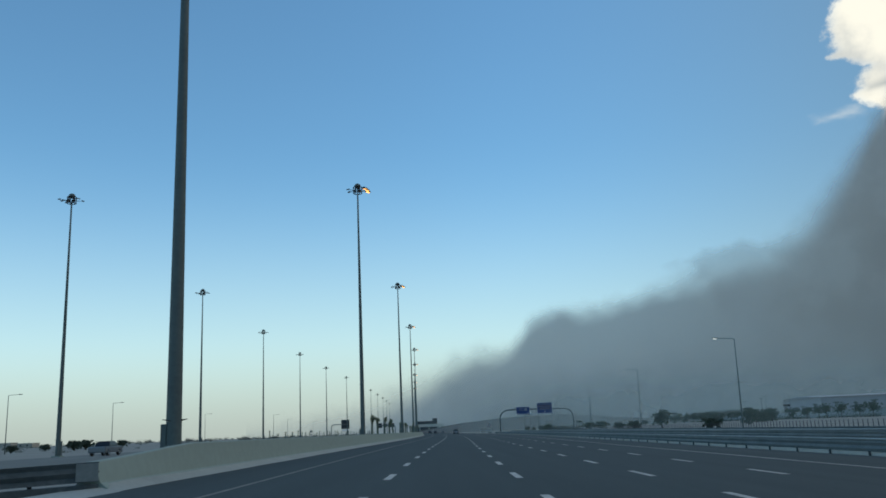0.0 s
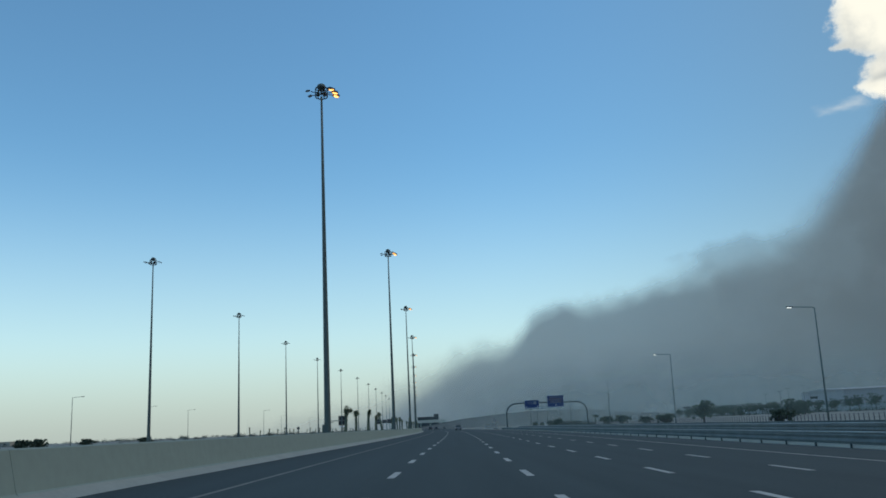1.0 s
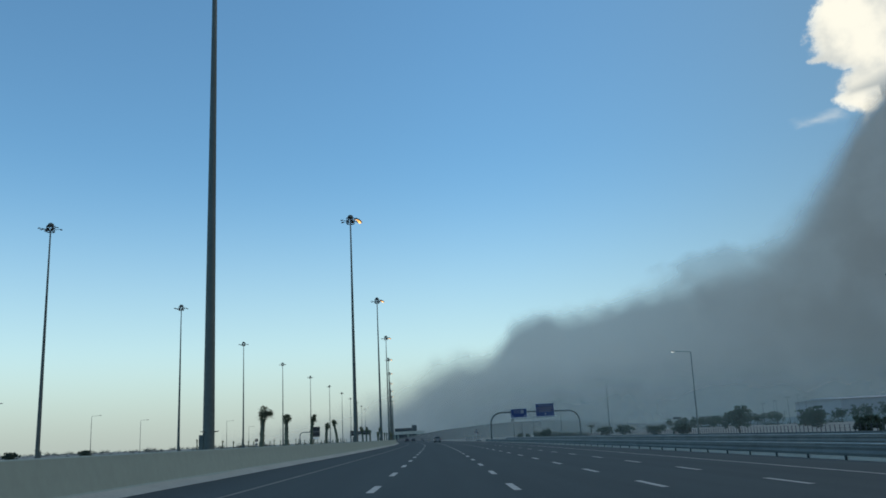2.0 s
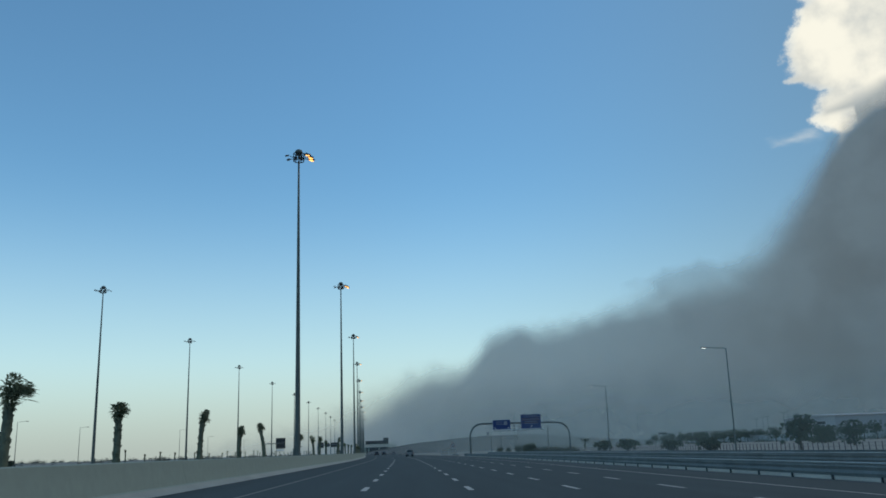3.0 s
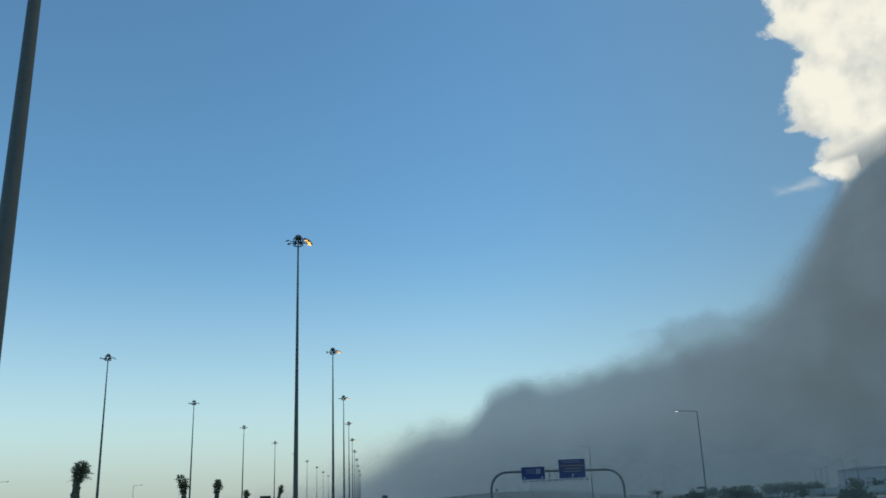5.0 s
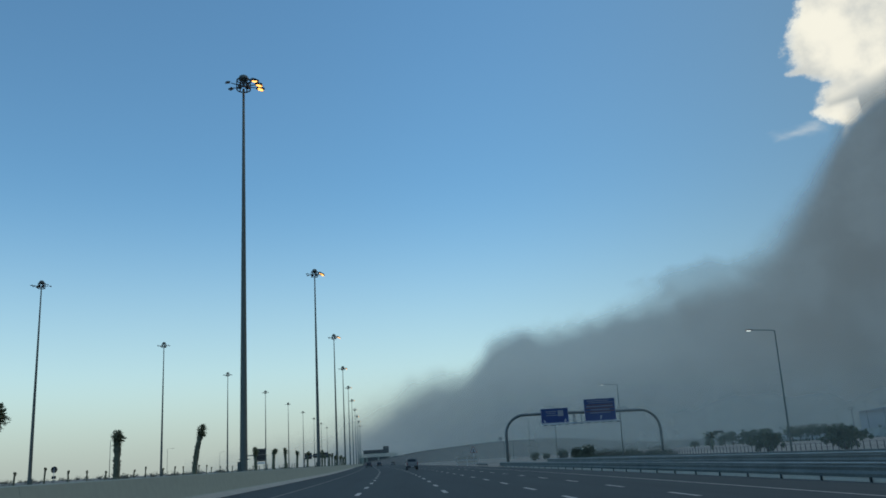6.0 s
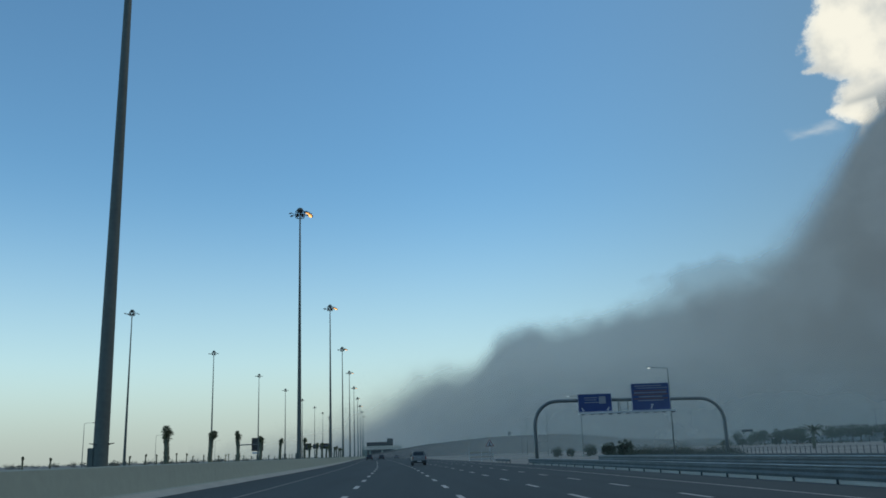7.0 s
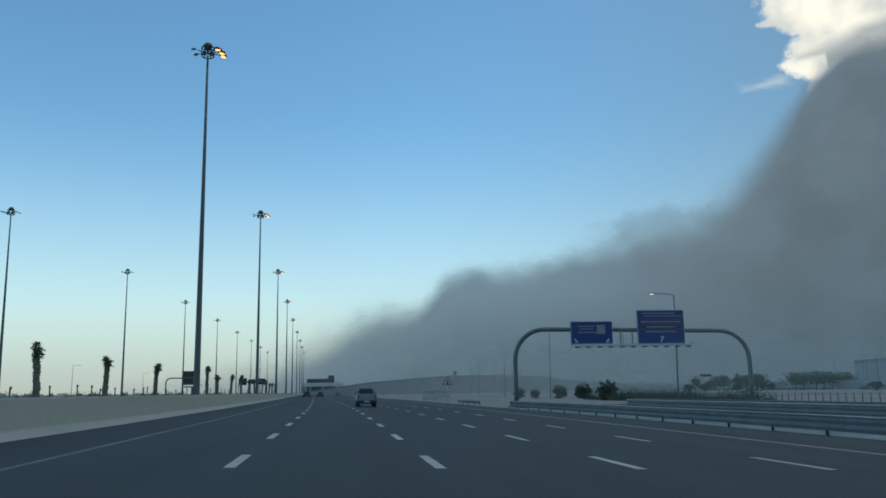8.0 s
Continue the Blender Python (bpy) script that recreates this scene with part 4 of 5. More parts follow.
# ---- warning sign on a trestle by the gore ----
def warning_sign():
    g = thing("warning_sign", (18.3, 367, -0.75), "white triangular warning sign with a red border on a post", "road sign")
    part("post", tube([(0, 0, -0.1), (0, 0, 3.2)], [0.06, 0.05], 8), STEEL, g)
    tri = [(-0.88, 3.0), (0.88, 3.0), (0, 4.5)]
    for k, (sc, dy, m, nm) in enumerate(((1.0, 0, REDSIGN, "border"), (0.78, -0.03, SIGNWHITE, "face"))):
        bm = bmesh.new()
        cz = 3.45
        f = [bm.verts.new((x * sc, -0.06 + dy, cz + (z - cz) * sc)) for x, z in tri]
        b = [bm.verts.new((x * sc, -0.03 + dy, cz + (z - cz) * sc)) for x, z in tri]
        bm.faces.new(f)
        bm.faces.new(b[::-1])
        for i in range(3):
            bm.faces.new((f[i], b[i], b[(i + 1) % 3], f[(i + 1) % 3]))
        bmesh.ops.recalc_face_normals(bm, faces=bm.faces[:])
        part(nm, bm, m, g)
    bm = box(0.22, 0.02, 0.7, pose(-0.03, -0.105, 3.5, 0, 8, 0))
    box(0.34, 0.02, 0.2, pose(0.06, -0.105, 3.2), 0, bm)
    part("symbol", bm, DARK, g)


warning_sign()


def slatted_barrier():
    """A wide board barrier of pale planks on square posts, where the roads part."""
    g = thing("slatted_barrier", (17.5, 378, -0.78), "low pale slatted board barrier on square posts", "barrier", rz=3)
    for k in range(4):
        part("plank", box(5.2, 0.06, 0.26, pose(0, 0, 0.5 + k * 0.46), 0.01), BEIGE if k % 2 else TOPRAIL, g)
    for x in (-2.55, 0, 2.55):
        part("post", box(0.16, 0.16, 2.2, pose(x, 0.12, 1.05), 0.02), SIGNWHITE, g)


slatted_barrier()


# ---- far overpass with a building, and an embankment ----
def overpass():
    g = thing("overpass", (-19.5, 900, 0), "distant white concrete overpass on piers", "bridge")
    part("deck", box(33, 11, 2.0, pose(0, 0, 7.2), 0.1), WHITEWALL, g)
    part("parapet", box(33, 0.3, 0.9, pose(0, -5.6, 8.6), 0.03), WHITEWALL, g)
    for k in range(3):
        part("pier", box(1.4, 9, 6.4, pose(-10 + k * 10, 0, 3.1), 0.15), CONCRETE, g)
    for sx in (-1, 1):
        part("abutment", box(4, 11, 6.4, pose(sx * 14.5, 0, 3.1), 0.1), CONCRETE, g)


overpass()


def tower_block():
    g = thing("office_building", (-18, 930, 0), "distant dark flat-roofed building with a stair tower", "building")
    part("wall", box(17.5, 14, 12.2, pose(-6.7, 0, 6.1), 0.05), GREYWALL, g)
    part("stair_tower", box(5, 8, 15.4, pose(4.5, 0, 7.7), 0.05), GREYWALL, g)
    part("roof", box(18.2, 15, 0.5, pose(-6.7, 0, 12.4), 0.05), GREYWALL, g)


tower_block()

RIDGE = [(-30, 2.0), (2, 6.3), (19, 8.4), (52, 10.8), (77, 12.0), (119, 11.9), (145, 9.9), (162, 7.4), (205, 4.2), (280, 3.5), (420, 3.0)]
bm = bmesh.new()
secs = []
for k in range(57):
    x = -28 + k * 8
    hgt = interp(RIDGE, x) + 0.2 * noise.noise(Vector((x * 0.05, 0, 0)))
    secs.append([bm.verts.new((x, 790, -0.9)), bm.verts.new((x, 824, hgt - 1.0)), bm.verts.new((x, 825, hgt)), bm.verts.new((x, 838, hgt)), bm.verts.new((x, 880, -0.9))])
for a, b in zip(secs, secs[1:]):
    for k in range(4):
        bm.faces.new((a[k], b[k], b[k + 1], a[k + 1]))
bmesh.ops.recalc_face_normals(bm, faces=bm.faces[:])
tagged(new("embankment", mesh("embankment", bm, EARTH)), "long grey embankment carrying a ramp", "embankment", kind="structure")

ramp_sign = thing("road_sign", (79, 831, interp(RIDGE, 79)), "small dark square road sign on a post beside the ramp", "road sign")
part("panel", box(2.4, 0.12, 2.6, pose(0, 0, 1.9), 0.05), SIGNBACK, ramp_sign)
part("post", tube([(0, 0.12, -0.5), (0, 0.12, 2.4)], [0.12, 0.1], 8), POST, ramp_sign)


# ---- vehicles ----
def wheel(x, y, r, parent):
    bm = tube([(x - 0.12, y, r), (x - 0.09, y, r), (x + 0.09, y, r), (x + 0.12, y, r)], [r * 0.93, r, r, r * 0.93], 20)
    w = part("wheel", bm, RUBBER, parent)
    part("rim", tube([(x - 0.125, y, r), (x + 0.125, y, r)], [r * 0.6, r * 0.6], 14), CHROME, w)


def pickup(at, rz):
    g = thing("pickup_truck", at, "white double-cab pickup truck with a dark rear bumper", "pickup truck", rz=rz)
    part("bed", box(1.78, 2.0, 0.62, pose(0, -1.45, 0.88), 0.06), CARWHITE, g)
    part("bonnet", box(1.76, 1.35, 0.52, pose(0, 2.0, 0.83), 0.10), CARWHITE, g)
    part("sill", box(1.72, 2.0, 0.62, pose(0, 0.45, 0.82), 0.05), CARWHITE, g)
    bm = box(1.70, 2.0, 0.68, pose(0, 0.4, 1.42))
    for v in bm.verts:
        if v.co.z > 1.6:
            v.co.x *= 0.84
            v.co.y = 0.4 + (v.co.y - 0.4) * (0.72 if v.co.y > 0.4 else 0.86)
    bmesh.ops.bevel(bm, geom=bm.edges[:], offset=0.06, segments=2, affect="EDGES")
    cab = part("cab", bm, CARWHITE, g)
    bm = bmesh.new()
    f = [bm.verts.new(p) for p in ((-0.70, -0.615, 1.22), (0.70, -0.615, 1.22), (0.63, -0.50, 1.66), (-0.63, -0.50, 1.66))]
    bm.faces.new(f)
    b = [bm.verts.new(v.co + Vector((0, -0.03, 0))) for v in f]
    bm.faces.new(b[::-1])
    for i in range(4):
        bm.faces.new((f[i], b[i], b[(i + 1) % 4], f[(i + 1) % 4]))
    bmesh.ops.recalc_face_normals(bm, faces=bm.faces[:])
    part("rear_window", bm, GLASSY, cab)
    part("tailgate", box(1.5, 0.07, 0.56, pose(0, -2.47, 0.9), 0.03), CARWHITE, g)
    part("badge_bar", box(0.5, 0.015, 0.08, pose(0, -2.512, 0.98)), STEEL, g)
    part("bumper", box(1.82, 0.2, 0.26, pose(0, -2.55, 0.5), 0.05), DARK, g, "dark grey rear bumper")
    part("plate", box(0.5, 0.02, 0.13, pose(0, -2.66, 0.52)), SIGNWHITE, g)
    for sx in (-1, 1):
        part("tail_light", box(0.13, 0.1, 0.42, pose(sx * 0.82, -2.46, 0.93), 0.03), REDLENS, g, "dull red tail light")
        part("mirror", box(0.16, 0.1, 0.2, pose(sx * 0.94, 1.1, 1.25), 0.04), DARK, g)
        part("side_window", box(0.03, 1.45, 0.34, pose(sx * 0.80, 0.4, 1.40, 0, -sx * 9, 0), 0.01), GLASSY, cab)
        for y in (-1.5, 1.75):
            wheel(sx * 0.78, y, 0.37, g)
    part("windscreen", box(1.35, 0.03, 0.5, pose(0, 1.32, 1.42, -28, 0, 0), 0.01), GLASSY, cab)
    part("chassis", box(1.3, 4.2, 0.2, pose(0, -0.2, 0.42), 0.03), DARK, g)
    part("spoiler", box(1.2, 0.12, 0.05, pose(0, -0.48, 1.75), 0.02), CARWHITE, cab)
    return g


ty = 305.0
pickup((line_x(ty) + 5.25, ty, road_z(5.5) + 0.006), 1.9)


def saloon(at, rz, paint, label, group="cars far ahead"):
    g = thing("car", at, label, "car", group, rz=rz)
    part("body", box(1.8, 4.5, 0.62, pose(0, 0, 0.62), 0.12), paint, g)
    bm = box(1.6, 2.5, 0.58, pose(0, -0.2, 1.18))
    for v in bm.verts:
        if v.co.z > 1.3:
            v.co.x *= 0.82
            v.co.y *= 0.62
    bmesh.ops.bevel(bm, geom=bm.edges[:], offset=0.08, segments=2, affect="EDGES")
    part("cabin", bm, GLASSY, g)
    for sx in (-1, 1):
        part("tail_light", box(0.3, 0.06, 0.14, pose(sx * 0.7, -2.24, 0.74), 0.02), REDLENS, g)
        for y in (-1.4, 1.4):
            wheel(sx * 0.8, y, 0.32, g)
    part("bumper", box(1.78, 0.14, 0.24, pose(0, -2.25, 0.42), 0.05), DARK, g)


saloon((line_x(437) - 1.7, 437, road_z(-1.7) + 0.006), 2.2, CARDARK, "dark saloon car driving far ahead on the road")
saloon((line_x(468) + 1.9, 468, road_z(1.9) + 0.006), 2.2, CARDARK, "dark car far ahead in the next lane")
saloon((line_x(560) + 9.2, 560, road_z(9.2) + 0.006), 2.2, CARWHITE, "pale car far ahead in the dusty haze")

saloon((-35.8, 88, 0.345), 180, CARSILVER, "silver-grey saloon car on the opposite carriageway", "cars on the opposite carriageway")


# ---- see-through sheets added to imitate dust haze near the ground ----
def veil_material(name, cover, scale):
    m = bpy.data.materials.new(name)
    m.use_nodes = True
    nt = m.node_tree
    nt.nodes.clear()
    out = nt.nodes.new("ShaderNodeOutputMaterial")
    uv = nt.nodes.new("ShaderNodeUVMap")
    sep = nt.nodes.new("ShaderNodeSeparateXYZ")
    nt.links.new(uv.outputs[0], sep.inputs[0])
    co = nt.nodes.new("ShaderNodeTexCoord")
    n = nt.nodes.new("ShaderNodeTexNoise")
    n.inputs["Scale"].default_value, n.inputs["Detail"].default_value = scale, 3
    nt.links.new(co.outputs["Object"], n.inputs["Vector"])

    def ramp(sock, a, b):
        r = nt.nodes.new("ShaderNodeMapRange")
        r.interpolation_type = "SMOOTHSTEP"
        r.inputs["From Min"].default_value, r.inputs["From Max"].default_value = a, b
        nt.links.new(sock, r.inputs["Value"])
        return r.outputs[0]

    def times(a, b):
        k = nt.nodes.new("ShaderNodeMath")
        k.operation = "MULTIPLY"
        for i, s in enumerate((a, b)):
            if isinstance(s, float):
                k.inputs[i].default_value = s
            else:
                nt.links.new(s, k.inputs[i])
        return k.outputs[0]
    fac = times(times(times(ramp(sep.outputs["X"], 0.0, 0.35), ramp(sep.outputs["X"], 1.0, 0.7)), ramp(sep.outputs["Y"], 1.0, 0.15)), times(ramp(n.outputs["Fac"], -0.1, 0.75), cover))
    df = nt.nodes.new("ShaderNodeBsdfDiffuse")
    df.inputs["Color"].default_value = (0.60, 0.60, 0.54, 1)
    tr = nt.nodes.new("ShaderNodeBsdfTransparent")
    ms = nt.nodes.new("ShaderNodeMixShader")
    nt.links.new(fac, ms.inputs["Fac"])
    nt.links.new(tr.outputs[0], ms.inputs[1])
    nt.links.new(df.outputs[0], ms.inputs[2])
    nt.links.new(ms.outputs[0], out.inputs["Surface"])
    return m


def veil(p0, p1, top, cover, scale=0.02):
    """A thin upright sheet added as stand-in for dust haze, from p0, where it fades in, to p1."""
    me = bpy.data.meshes.new("dust_haze_sheet")
    n = 8
    verts, faces, uvs = [], [], []
    for k in range(n + 1):
        f = k / n
        x, y = p0[0] + (p1[0] - p0[0]) * f, p0[1] + (p1[1] - p0[1]) * f
        verts += [(x, y, -1.0), (x, y, top)]
        uvs += [(f, 0.0), (f, 1.0)]
    for k in range(n):
        faces.append((2 * k, 2 * k + 2, 2 * k + 3, 2 * k + 1))
    me.from_pydata(verts, [], faces)
    lay = me.uv_layers.new(name="fade")
    for lp in me.loops:
        lay.data[lp.index].uv = uvs[lp.vertex_index]
    me.materials.append(veil_material("dust_haze_sheet", cover, scale))
    tagged(new("dust_haze_sheet", me), "thin see-through sheet added to imitate dust haze", "dust haze", kind="structure")


veil((-12, 392), (120, 362), 30, 0.26)
veil((-22, 520), (190, 610), 45, 0.38)
veil((-80, 800), (560, 690), 70, 0.58)
veil((30, 345), (53, 40), 16, 0.22)


# ---- dust storm and cloud, far off ----
# azimuth and height, in degrees, of the storm's upper edge, of the thin shelf before it, and how far its edge fades
CREST = [(-14, 0.4), (-6, 2.0), (-2.7, 3.5), (-1, 4.4), (0.1, 4.95), (0.8, 5.45), (2.2, 5.75), (3.6, 5.9), (4.6, 6.2), (5.4, 6.65), (6.05, 7.45), (6.7, 7.95), (7.8, 8.45), (8.7, 8.65), (9.6, 8.35),
         (10.5, 8.4), (11.7, 8.55), (12.7, 8.7), (13.8, 9.0), (14.9, 9.5), (16, 9.7), (17.1, 9.9), (18.5, 10.2), (20, 10.5), (22, 10.9), (23.5, 11.5), (24.4, 12.15), (25.3, 12.9), (26, 13.65),
         (27, 14.65), (27.9, 15.65), (28.6, 16.55), (29.4, 17.4), (30, 18.2), (30.8, 18.95), (31.7, 19.6), (32.7, 20.15), (34, 20.5), (35.5, 20.4), (45, 24), (70, 27), (105, 24), (150, 14), (185, 4)]
SHELF_TOP = [(15.8, 10.6), (16.4, 11.0), (17.2, 11.15), (18.1, 11.35), (19, 11.6), (20.2, 11.8), (21.5, 11.85), (23, 11.8), (24.3, 11.95), (25.2, 12.4)]
SHELF_FOOT = [(15.8, 10.6), (17, 10.1), (18, 9.4), (19, 7.5), (20, 4.0), (25.2, 4.0)]
FADE = [(-14, 3.4), (-2, 3.2), (1, 2.7), (4, 2.2), (6, 1.6), (9, 1.6), (13, 1.9), (17, 2.2), (22, 3.0), (26, 3.7), (29, 3.3), (30.5, 1.9), (33, 0.9), (40, 1.0), (185, 2)]


def dust_material():
    """Airborne dust: cover grows with the depth below a ragged edge; its colour carries the light, paler and bluer
    west, dimmer and browner east.
    """
    m = bpy.data.materials.new("airborne_dust")
    m.use_nodes = True
    nt = m.node_tree
    nt.nodes.clear()

    def math_node(op, a, b, c=None):
        k = nt.nodes.new("ShaderNodeMath")
        k.operation = op
        for i, v in enumerate((a, b, c)):
            if v is None:
                continue
            if isinstance(v, (int, float)):
                k.inputs[i].default_value = v
            else:
                nt.links.new(v, k.inputs[i])
        return k.outputs[0]

    def ramp(v, a, b, c=0.0, d=1.0, kind="SMOOTHSTEP"):
        r = nt.nodes.new("ShaderNodeMapRange")
        r.interpolation_type = kind
        for key, w in (("Value", v), ("From Min", a), ("From Max", b), ("To Min", c), ("To Max", d)):
            if isinstance(w, (int, float)):
                r.inputs[key].default_value = w
            else:
                nt.links.new(w, r.inputs[key])
        return r.outputs[0]

    def clouds(scale, detail, rough):
        n = nt.nodes.new("ShaderNodeTexNoise")
        n.inputs["Scale"].default_value, n.inputs["Detail"].default_value, n.inputs["Roughness"].default_value = scale, detail, rough
        nt.links.new(uv.outputs[0], n.inputs["Vector"])
        return n.outputs["Fac"]

    def value(name):
        a = nt.nodes.new("ShaderNodeAttribute")
        a.attribute_name = name
        return a.outputs["Fac"]

    def blend(f, a, b):
        k = nt.nodes.new("ShaderNodeMix")
        k.data_type = "RGBA"
        nt.links.new(f, k.inputs["Factor"])
        for key, v in (("A", a), ("B", b)):
            if isinstance(v, tuple):
                k.inputs[key].default_value = v
            else:
                nt.links.new(v, k.inputs[key])
        return k.outputs["Result"]

    out = nt.nodes.new("ShaderNodeOutputMaterial")
    uv = nt.nodes.new("ShaderNodeUVMap")
    sep = nt.nodes.new("ShaderNodeSeparateXYZ")
    nt.links.new(uv.outputs[0], sep.inputs[0])
    puffs, billows, broad = clouds(5.5, 4, 0.5), clouds(2.6, 5, 0.5), clouds(1.1, 3, 0.5)
    # degrees below the edge, roughened by puffs
    depth, fade = value("below"), value("fade")
    ragged = math_node("MULTIPLY_ADD", math_node("SUBTRACT", puffs, 0.5), 1.3, depth)
    ragged = math_node("MULTIPLY_ADD", math_node("SUBTRACT", billows, 0.5), 0.8, ragged)
    body = ramp(ragged, math_node("MULTIPLY", fade, -0.35), fade, kind="SMOOTHERSTEP")
    body = math_node("MULTIPLY", body, ramp(ragged, 0.5, 9.0, 0.92, 0.985))
    shelf = math_node("MULTIPLY", ramp(math_node("MULTIPLY_ADD", math_node("SUBTRACT", puffs, 0.5), 1.2, value("shelf")), -0.1, 1.0), 0.42)
    cover = math_node("SUBTRACT", 1.0, math_node("MULTIPLY", math_node("SUBTRACT", 1.0, body), math_node("SUBTRACT", 1.0, shelf)))
    # colour: the light's fall-off is painted in, pale west to dark brown east, with soft billows
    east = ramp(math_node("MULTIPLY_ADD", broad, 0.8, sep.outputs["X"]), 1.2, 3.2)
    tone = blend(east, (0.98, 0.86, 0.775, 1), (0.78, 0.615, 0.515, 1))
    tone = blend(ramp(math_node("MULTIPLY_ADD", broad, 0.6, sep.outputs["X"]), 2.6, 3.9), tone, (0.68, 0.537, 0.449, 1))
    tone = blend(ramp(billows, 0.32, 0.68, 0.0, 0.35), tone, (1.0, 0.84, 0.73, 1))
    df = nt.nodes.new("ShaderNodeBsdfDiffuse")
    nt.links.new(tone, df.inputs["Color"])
    tr = nt.nodes.new("ShaderNodeBsdfTransparent")
    ms = nt.nodes.new("ShaderNodeMixShader")
    nt.links.new(cover, ms.inputs["Fac"])
    nt.links.new(tr.outputs[0], ms.inputs[1])
    nt.links.new(df.outputs[0], ms.inputs[2])
    nt.links.new(ms.outputs[0], out.inputs["Surface"])
    return m


CENTRE = (0.8, 110.0)


def dust_front():
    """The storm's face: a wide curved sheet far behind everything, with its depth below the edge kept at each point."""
    nu, nv, R = 420, 64, 3000.0
    verts, uvs, faces, below, fade, shelf = [], [], [], [], [], []
    for i in range(nu + 1):
        az = -14 + 60 * i / 360 if i < 360 else 46 + 139 * (i - 360) / (nu - 360)
        # the edge's kinks are rounded by averaging over a degree
        near = [min(185, max(-14, az + 0.2 * q)) for q in range(-2, 3)]
        cr, soft_edge = sum(interp(CREST, q) for q in near) / 5, sum(interp(FADE, min(185, max(-14, az + q))) for q in (-2, -1, 0, 1, 2)) / 5
        inner = min(25.19, max(15.81, az))
        crown = max(cr, interp(SHELF_TOP, az) if 15.8 < az < 25.2 else 0) + 1.6
        for j in range(nv + 1):
            el = -0.6 + (crown + 0.6) * j / nv
            a, e = radians(az), radians(el)
            r = R + 300 * max(0, math.tan(e))
            verts.append((CENTRE[0] + math.sin(a) * r, CENTRE[1] + math.cos(a) * r, 1.3 + math.tan(e) * r))
            uvs.append((az / 10, el / 10))
            below.append(cr - el)
            fade.append(soft_edge)
            shelf.append(max(-2.0, min(interp(SHELF_TOP, inner) - el, (el - interp(SHELF_FOOT, inner)) * 0.45, (az - 15.8) * 0.6, (25.2 - az) * 0.4)))
    for i in range(nu):
        for j in range(nv):
            k = i * (nv + 1) + j
            faces.append((k, k + 1, k + nv + 2, k + nv + 1))
    me = bpy.data.meshes.new("dust_storm")
    me.from_pydata(verts, [], faces)
    lay = me.uv_layers.new(name="angle")
    for lp in me.loops:
        lay.data[lp.index].uv = uvs[lp.vertex_index]
    for name, values in (("below", below), ("fade", fade), ("shelf", shelf)):
        me.attributes.new(name, "FLOAT", "POINT").data.foreach_set("value", values)
    me.polygons.foreach_set("use_smooth", [True] * len(me.polygons))
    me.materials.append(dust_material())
    ob = new("dust_storm", me)
    return tagged(ob, "towering grey-brown wall of dust rising from the horizon", "dust storm", kind="structure")


dust_front()


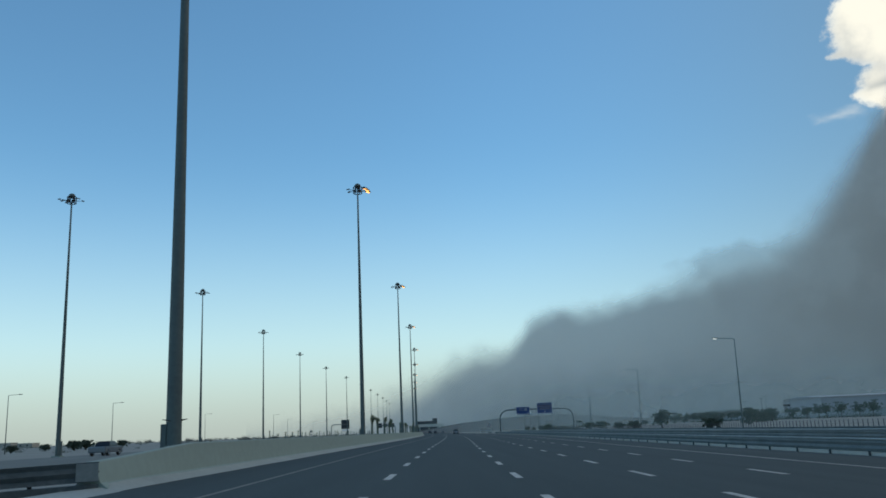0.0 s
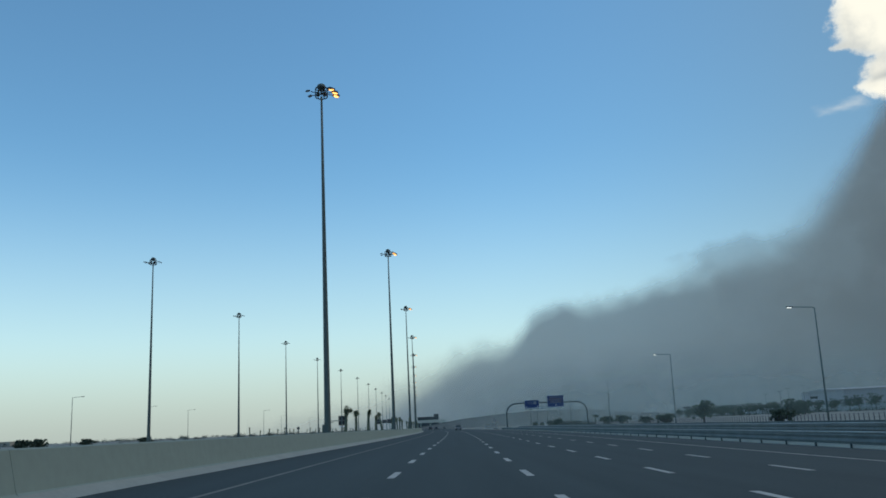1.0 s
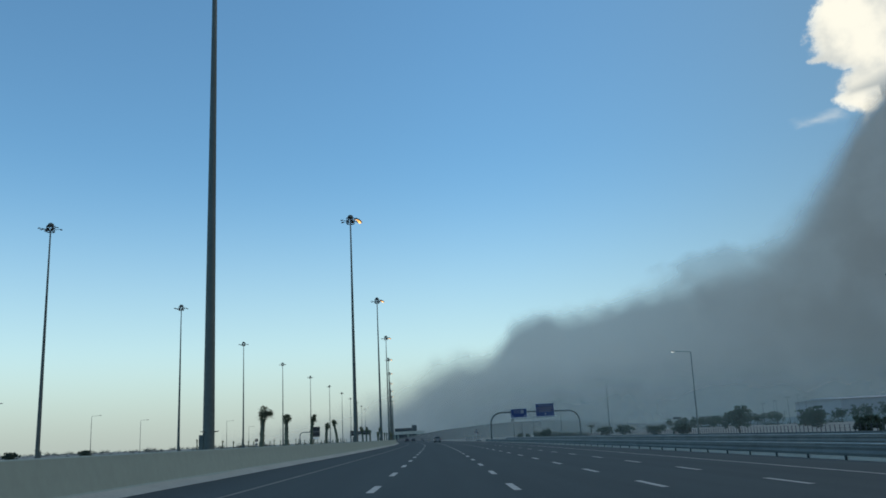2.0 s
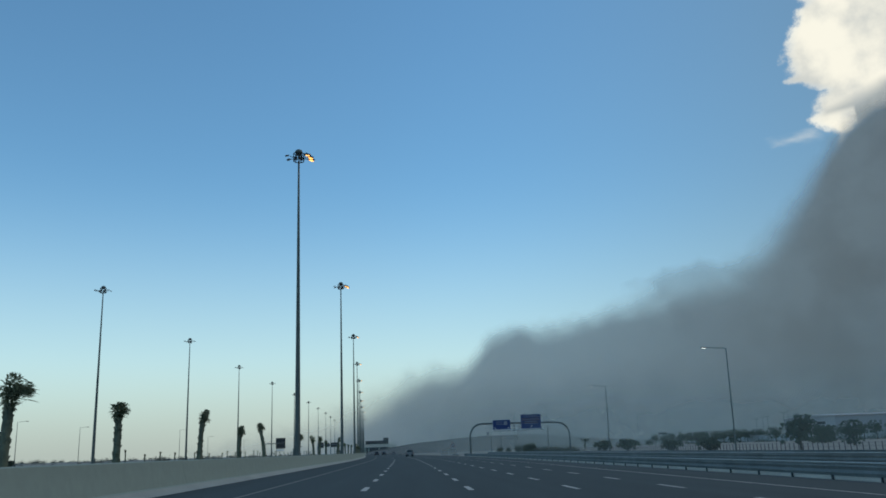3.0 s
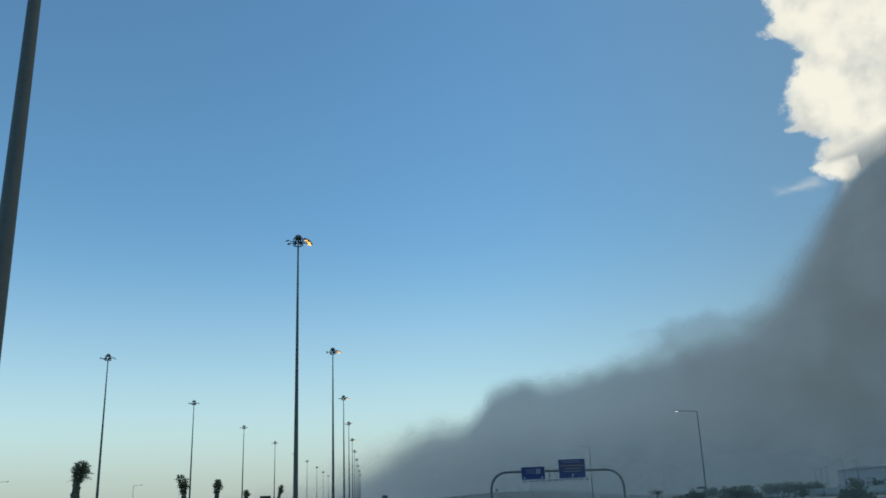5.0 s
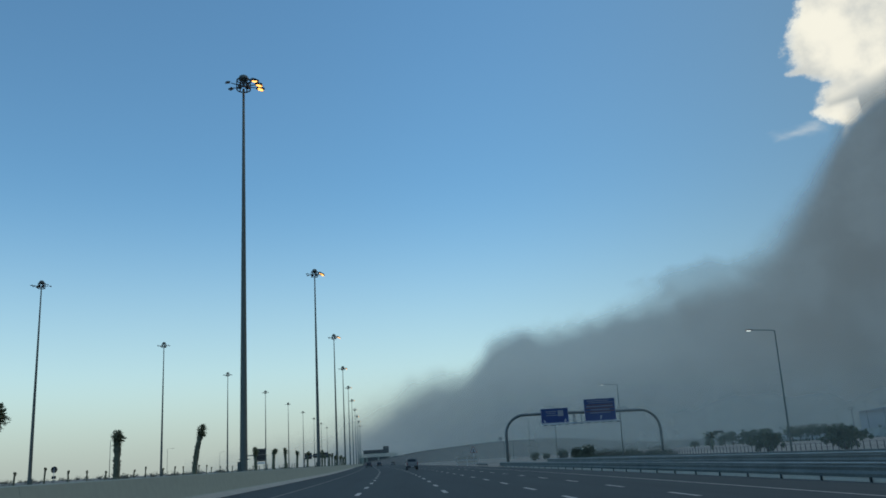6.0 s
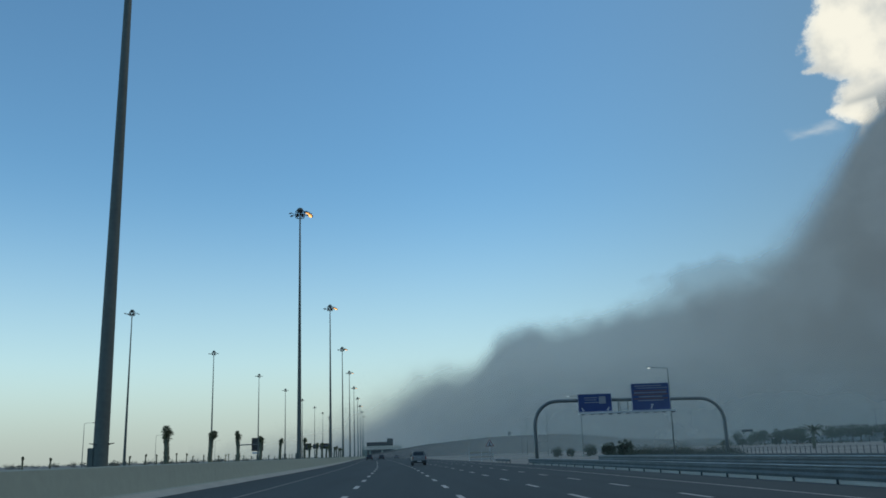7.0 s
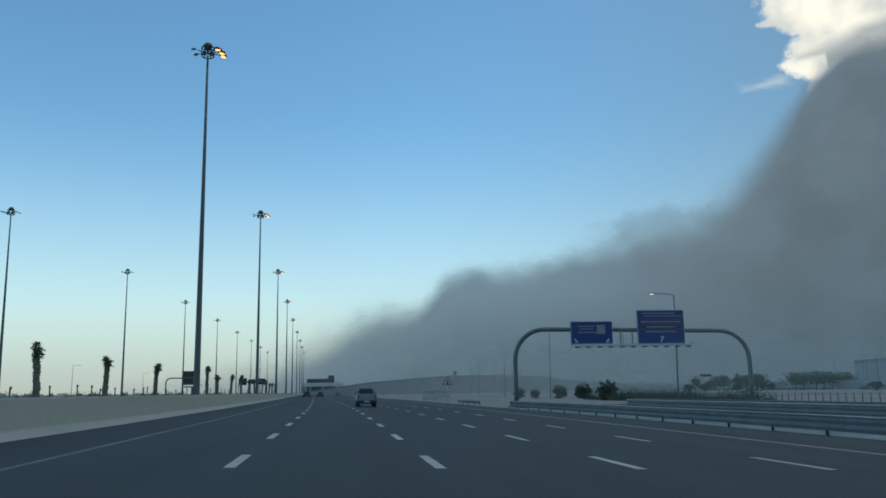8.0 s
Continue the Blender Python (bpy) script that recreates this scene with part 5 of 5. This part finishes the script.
def cloud_material():
    """Cumulus whose sunlight is its own glow: a crisp knobbly edge, cream-white tops and shade painted grey beneath,
    above the dust.
    """
    m = bpy.data.materials.new("glowing_cloud")
    m.use_nodes = True
    nt = m.node_tree
    nt.nodes.clear()
    out = nt.nodes.new("ShaderNodeOutputMaterial")
    uv = nt.nodes.new("ShaderNodeUVMap")

    def clouds(scale, detail, rough, squash=(1, 1, 1)):
        mp = nt.nodes.new("ShaderNodeMapping")
        mp.inputs["Scale"].default_value = squash
        n = nt.nodes.new("ShaderNodeTexNoise")
        n.inputs["Scale"].default_value, n.inputs["Detail"].default_value, n.inputs["Roughness"].default_value = scale, detail, rough
        nt.links.new(uv.outputs[0], mp.inputs["Vector"])
        nt.links.new(mp.outputs[0], n.inputs["Vector"])
        return n.outputs["Fac"]

    def mul_add(v, k, add):
        q = nt.nodes.new("ShaderNodeMath")
        q.operation = "MULTIPLY_ADD"
        q.inputs[1].default_value = k
        nt.links.new(v, q.inputs[0])
        if isinstance(add, float):
            q.inputs[2].default_value = add
        else:
            nt.links.new(add, q.inputs[2])
        return q.outputs[0]

    def value(name):
        a = nt.nodes.new("ShaderNodeAttribute")
        a.attribute_name = name
        return a.outputs["Fac"]

    def ramp(v, a, b, c=0.0, d=1.0):
        r = nt.nodes.new("ShaderNodeMapRange")
        r.interpolation_type = "SMOOTHSTEP"
        for key, w in (("From Min", a), ("From Max", b), ("To Min", c), ("To Max", d)):
            r.inputs[key].default_value = w
        nt.links.new(v, r.inputs["Value"])
        return r.outputs[0]

    def blend(f, a, b):
        k = nt.nodes.new("ShaderNodeMix")
        k.data_type = "RGBA"
        nt.links.new(f, k.inputs["Factor"])
        for key, v in (("A", a), ("B", b)):
            if isinstance(v, tuple):
                k.inputs[key].default_value = v
            else:
                nt.links.new(v, k.inputs[key])
        return k.outputs["Result"]

    knobs, wide = clouds(9.0, 8, 0.64), clouds(3.0, 5, 0.5)
    solid = ramp(mul_add(knobs, 2.1, mul_add(value("cover"), 1.0, -1.02)), -0.2, 0.5)
    streaks = clouds(7.0, 6, 0.6, (0.6, 1.6, 1))
    thin = ramp(mul_add(streaks, 1.4, mul_add(value("wisp"), 1.0, -0.7)), -0.3, 0.6, 0.0, 0.42)
    both = nt.nodes.new("ShaderNodeMath")
    both.operation = "MAXIMUM"
    nt.links.new(solid, both.inputs[0])
    nt.links.new(thin, both.inputs[1])
    tone = blend(ramp(wide, 0.3, 0.62), (0.62, 0.65, 0.63, 1), (1.03, 1.0, 0.86, 1))
    tone = blend(ramp(mul_add(wide, 1.1, mul_add(value("belly_shade"), 1.0, -0.55)), 0.1, 0.9, 0.0, 0.85), tone, (0.33, 0.385, 0.41, 1))
    tone = blend(ramp(value("cover"), 0.9, 0.0, 0.0, 0.35), tone, (0.62, 0.74, 0.84, 1))
    em = nt.nodes.new("ShaderNodeEmission")
    nt.links.new(tone, em.inputs["Color"])
    tr = nt.nodes.new("ShaderNodeBsdfTransparent")
    ms = nt.nodes.new("ShaderNodeMixShader")
    nt.links.new(both.outputs[0], ms.inputs["Fac"])
    nt.links.new(tr.outputs[0], ms.inputs[1])
    nt.links.new(em.outputs[0], ms.inputs[2])
    nt.links.new(ms.outputs[0], out.inputs["Surface"])
    return m


# height and azimuth, in degrees, of the cloud's ragged western edge
EDGE = [(16.5, 31.5), (18.6, 30.9), (19.05, 30.2), (19.4, 29.7), (19.85, 29.25), (20.2, 29.65), (20.6, 29.6), (21.1, 30.0), (21.5, 30.5), (21.9, 29.8), (22.2, 29.1), (22.5, 28.1), (22.8, 28.6), (23.3, 28.5), (24.0, 28.35),
        (24.7, 28.6), (25.3, 28.7), (26.0, 29.2), (26.6, 29.4), (27.0, 30.2), (27.4, 29.8), (28.0, 29.2), (28.5, 28.1), (28.9, 27.7), (29.6, 28.6), (32.0, 28.0), (36, 27), (42, 30), (48, 44)]


def cloud_bank():
    """A curved sheet of cloud behind the dust, solid to the right of its ragged edge."""
    nu, nv, R = 240, 240, 3900.0
    verts, uvs, cover, under, wisp, faces = [], [], [], [], [], []
    for i in range(nu + 1):
        az = 24 + 46 * (i / nu) ** 1.6
        for j in range(nv + 1):
            el = 15 + 31 * (j / nv) ** 1.3
            a, e = radians(az), radians(el)
            verts.append((CENTRE[0] + math.sin(a) * R, CENTRE[1] + math.cos(a) * R, 1.3 + math.tan(e) * R))
            uvs.append((az / 10, el / 10))
            cover.append(max(-2.0, min(2.0, (az - interp(EDGE, max(16.5, el))) * 0.9, (44 - el) * 0.3, (66 - az) * 0.3, (el - interp(CREST, az) + 0.9) * 1.2)))
            # painted shade: grey belly between a bright lower rim and a slanting line
            under.append(max(-1.0, min(1.0, (20.9 + 0.27 * (az - 30.5) - el) * 0.7, (az - 29.9) * 0.8, (el - 19.75) * 1.4 if az < 32.2 else 1.0)))
            wisp.append(max(-1.0, min(0.5, 0.35 - abs(el - 18.75 - 0.06 * (az - 27)) * 1.3, (az - 26.9) * 0.7, (29.8 - az) * 0.6)))
    for i in range(nu):
        for j in range(nv):
            k = i * (nv + 1) + j
            faces.append((k, k + 1, k + nv + 2, k + nv + 1))
    me = bpy.data.meshes.new("cloud")
    me.from_pydata(verts, [], faces)
    lay = me.uv_layers.new(name="angle")
    for lp in me.loops:
        lay.data[lp.index].uv = uvs[lp.vertex_index]
    for name, values in (("cover", cover), ("belly_shade", under), ("wisp", wisp)):
        me.attributes.new(name, "FLOAT", "POINT").data.foreach_set("value", values)
    me.materials.append(cloud_material())
    return tagged(new("cloud", me), "bright cream-white cumulus cloud behind the dust", "cloud", kind="structure")


cloud_bank()
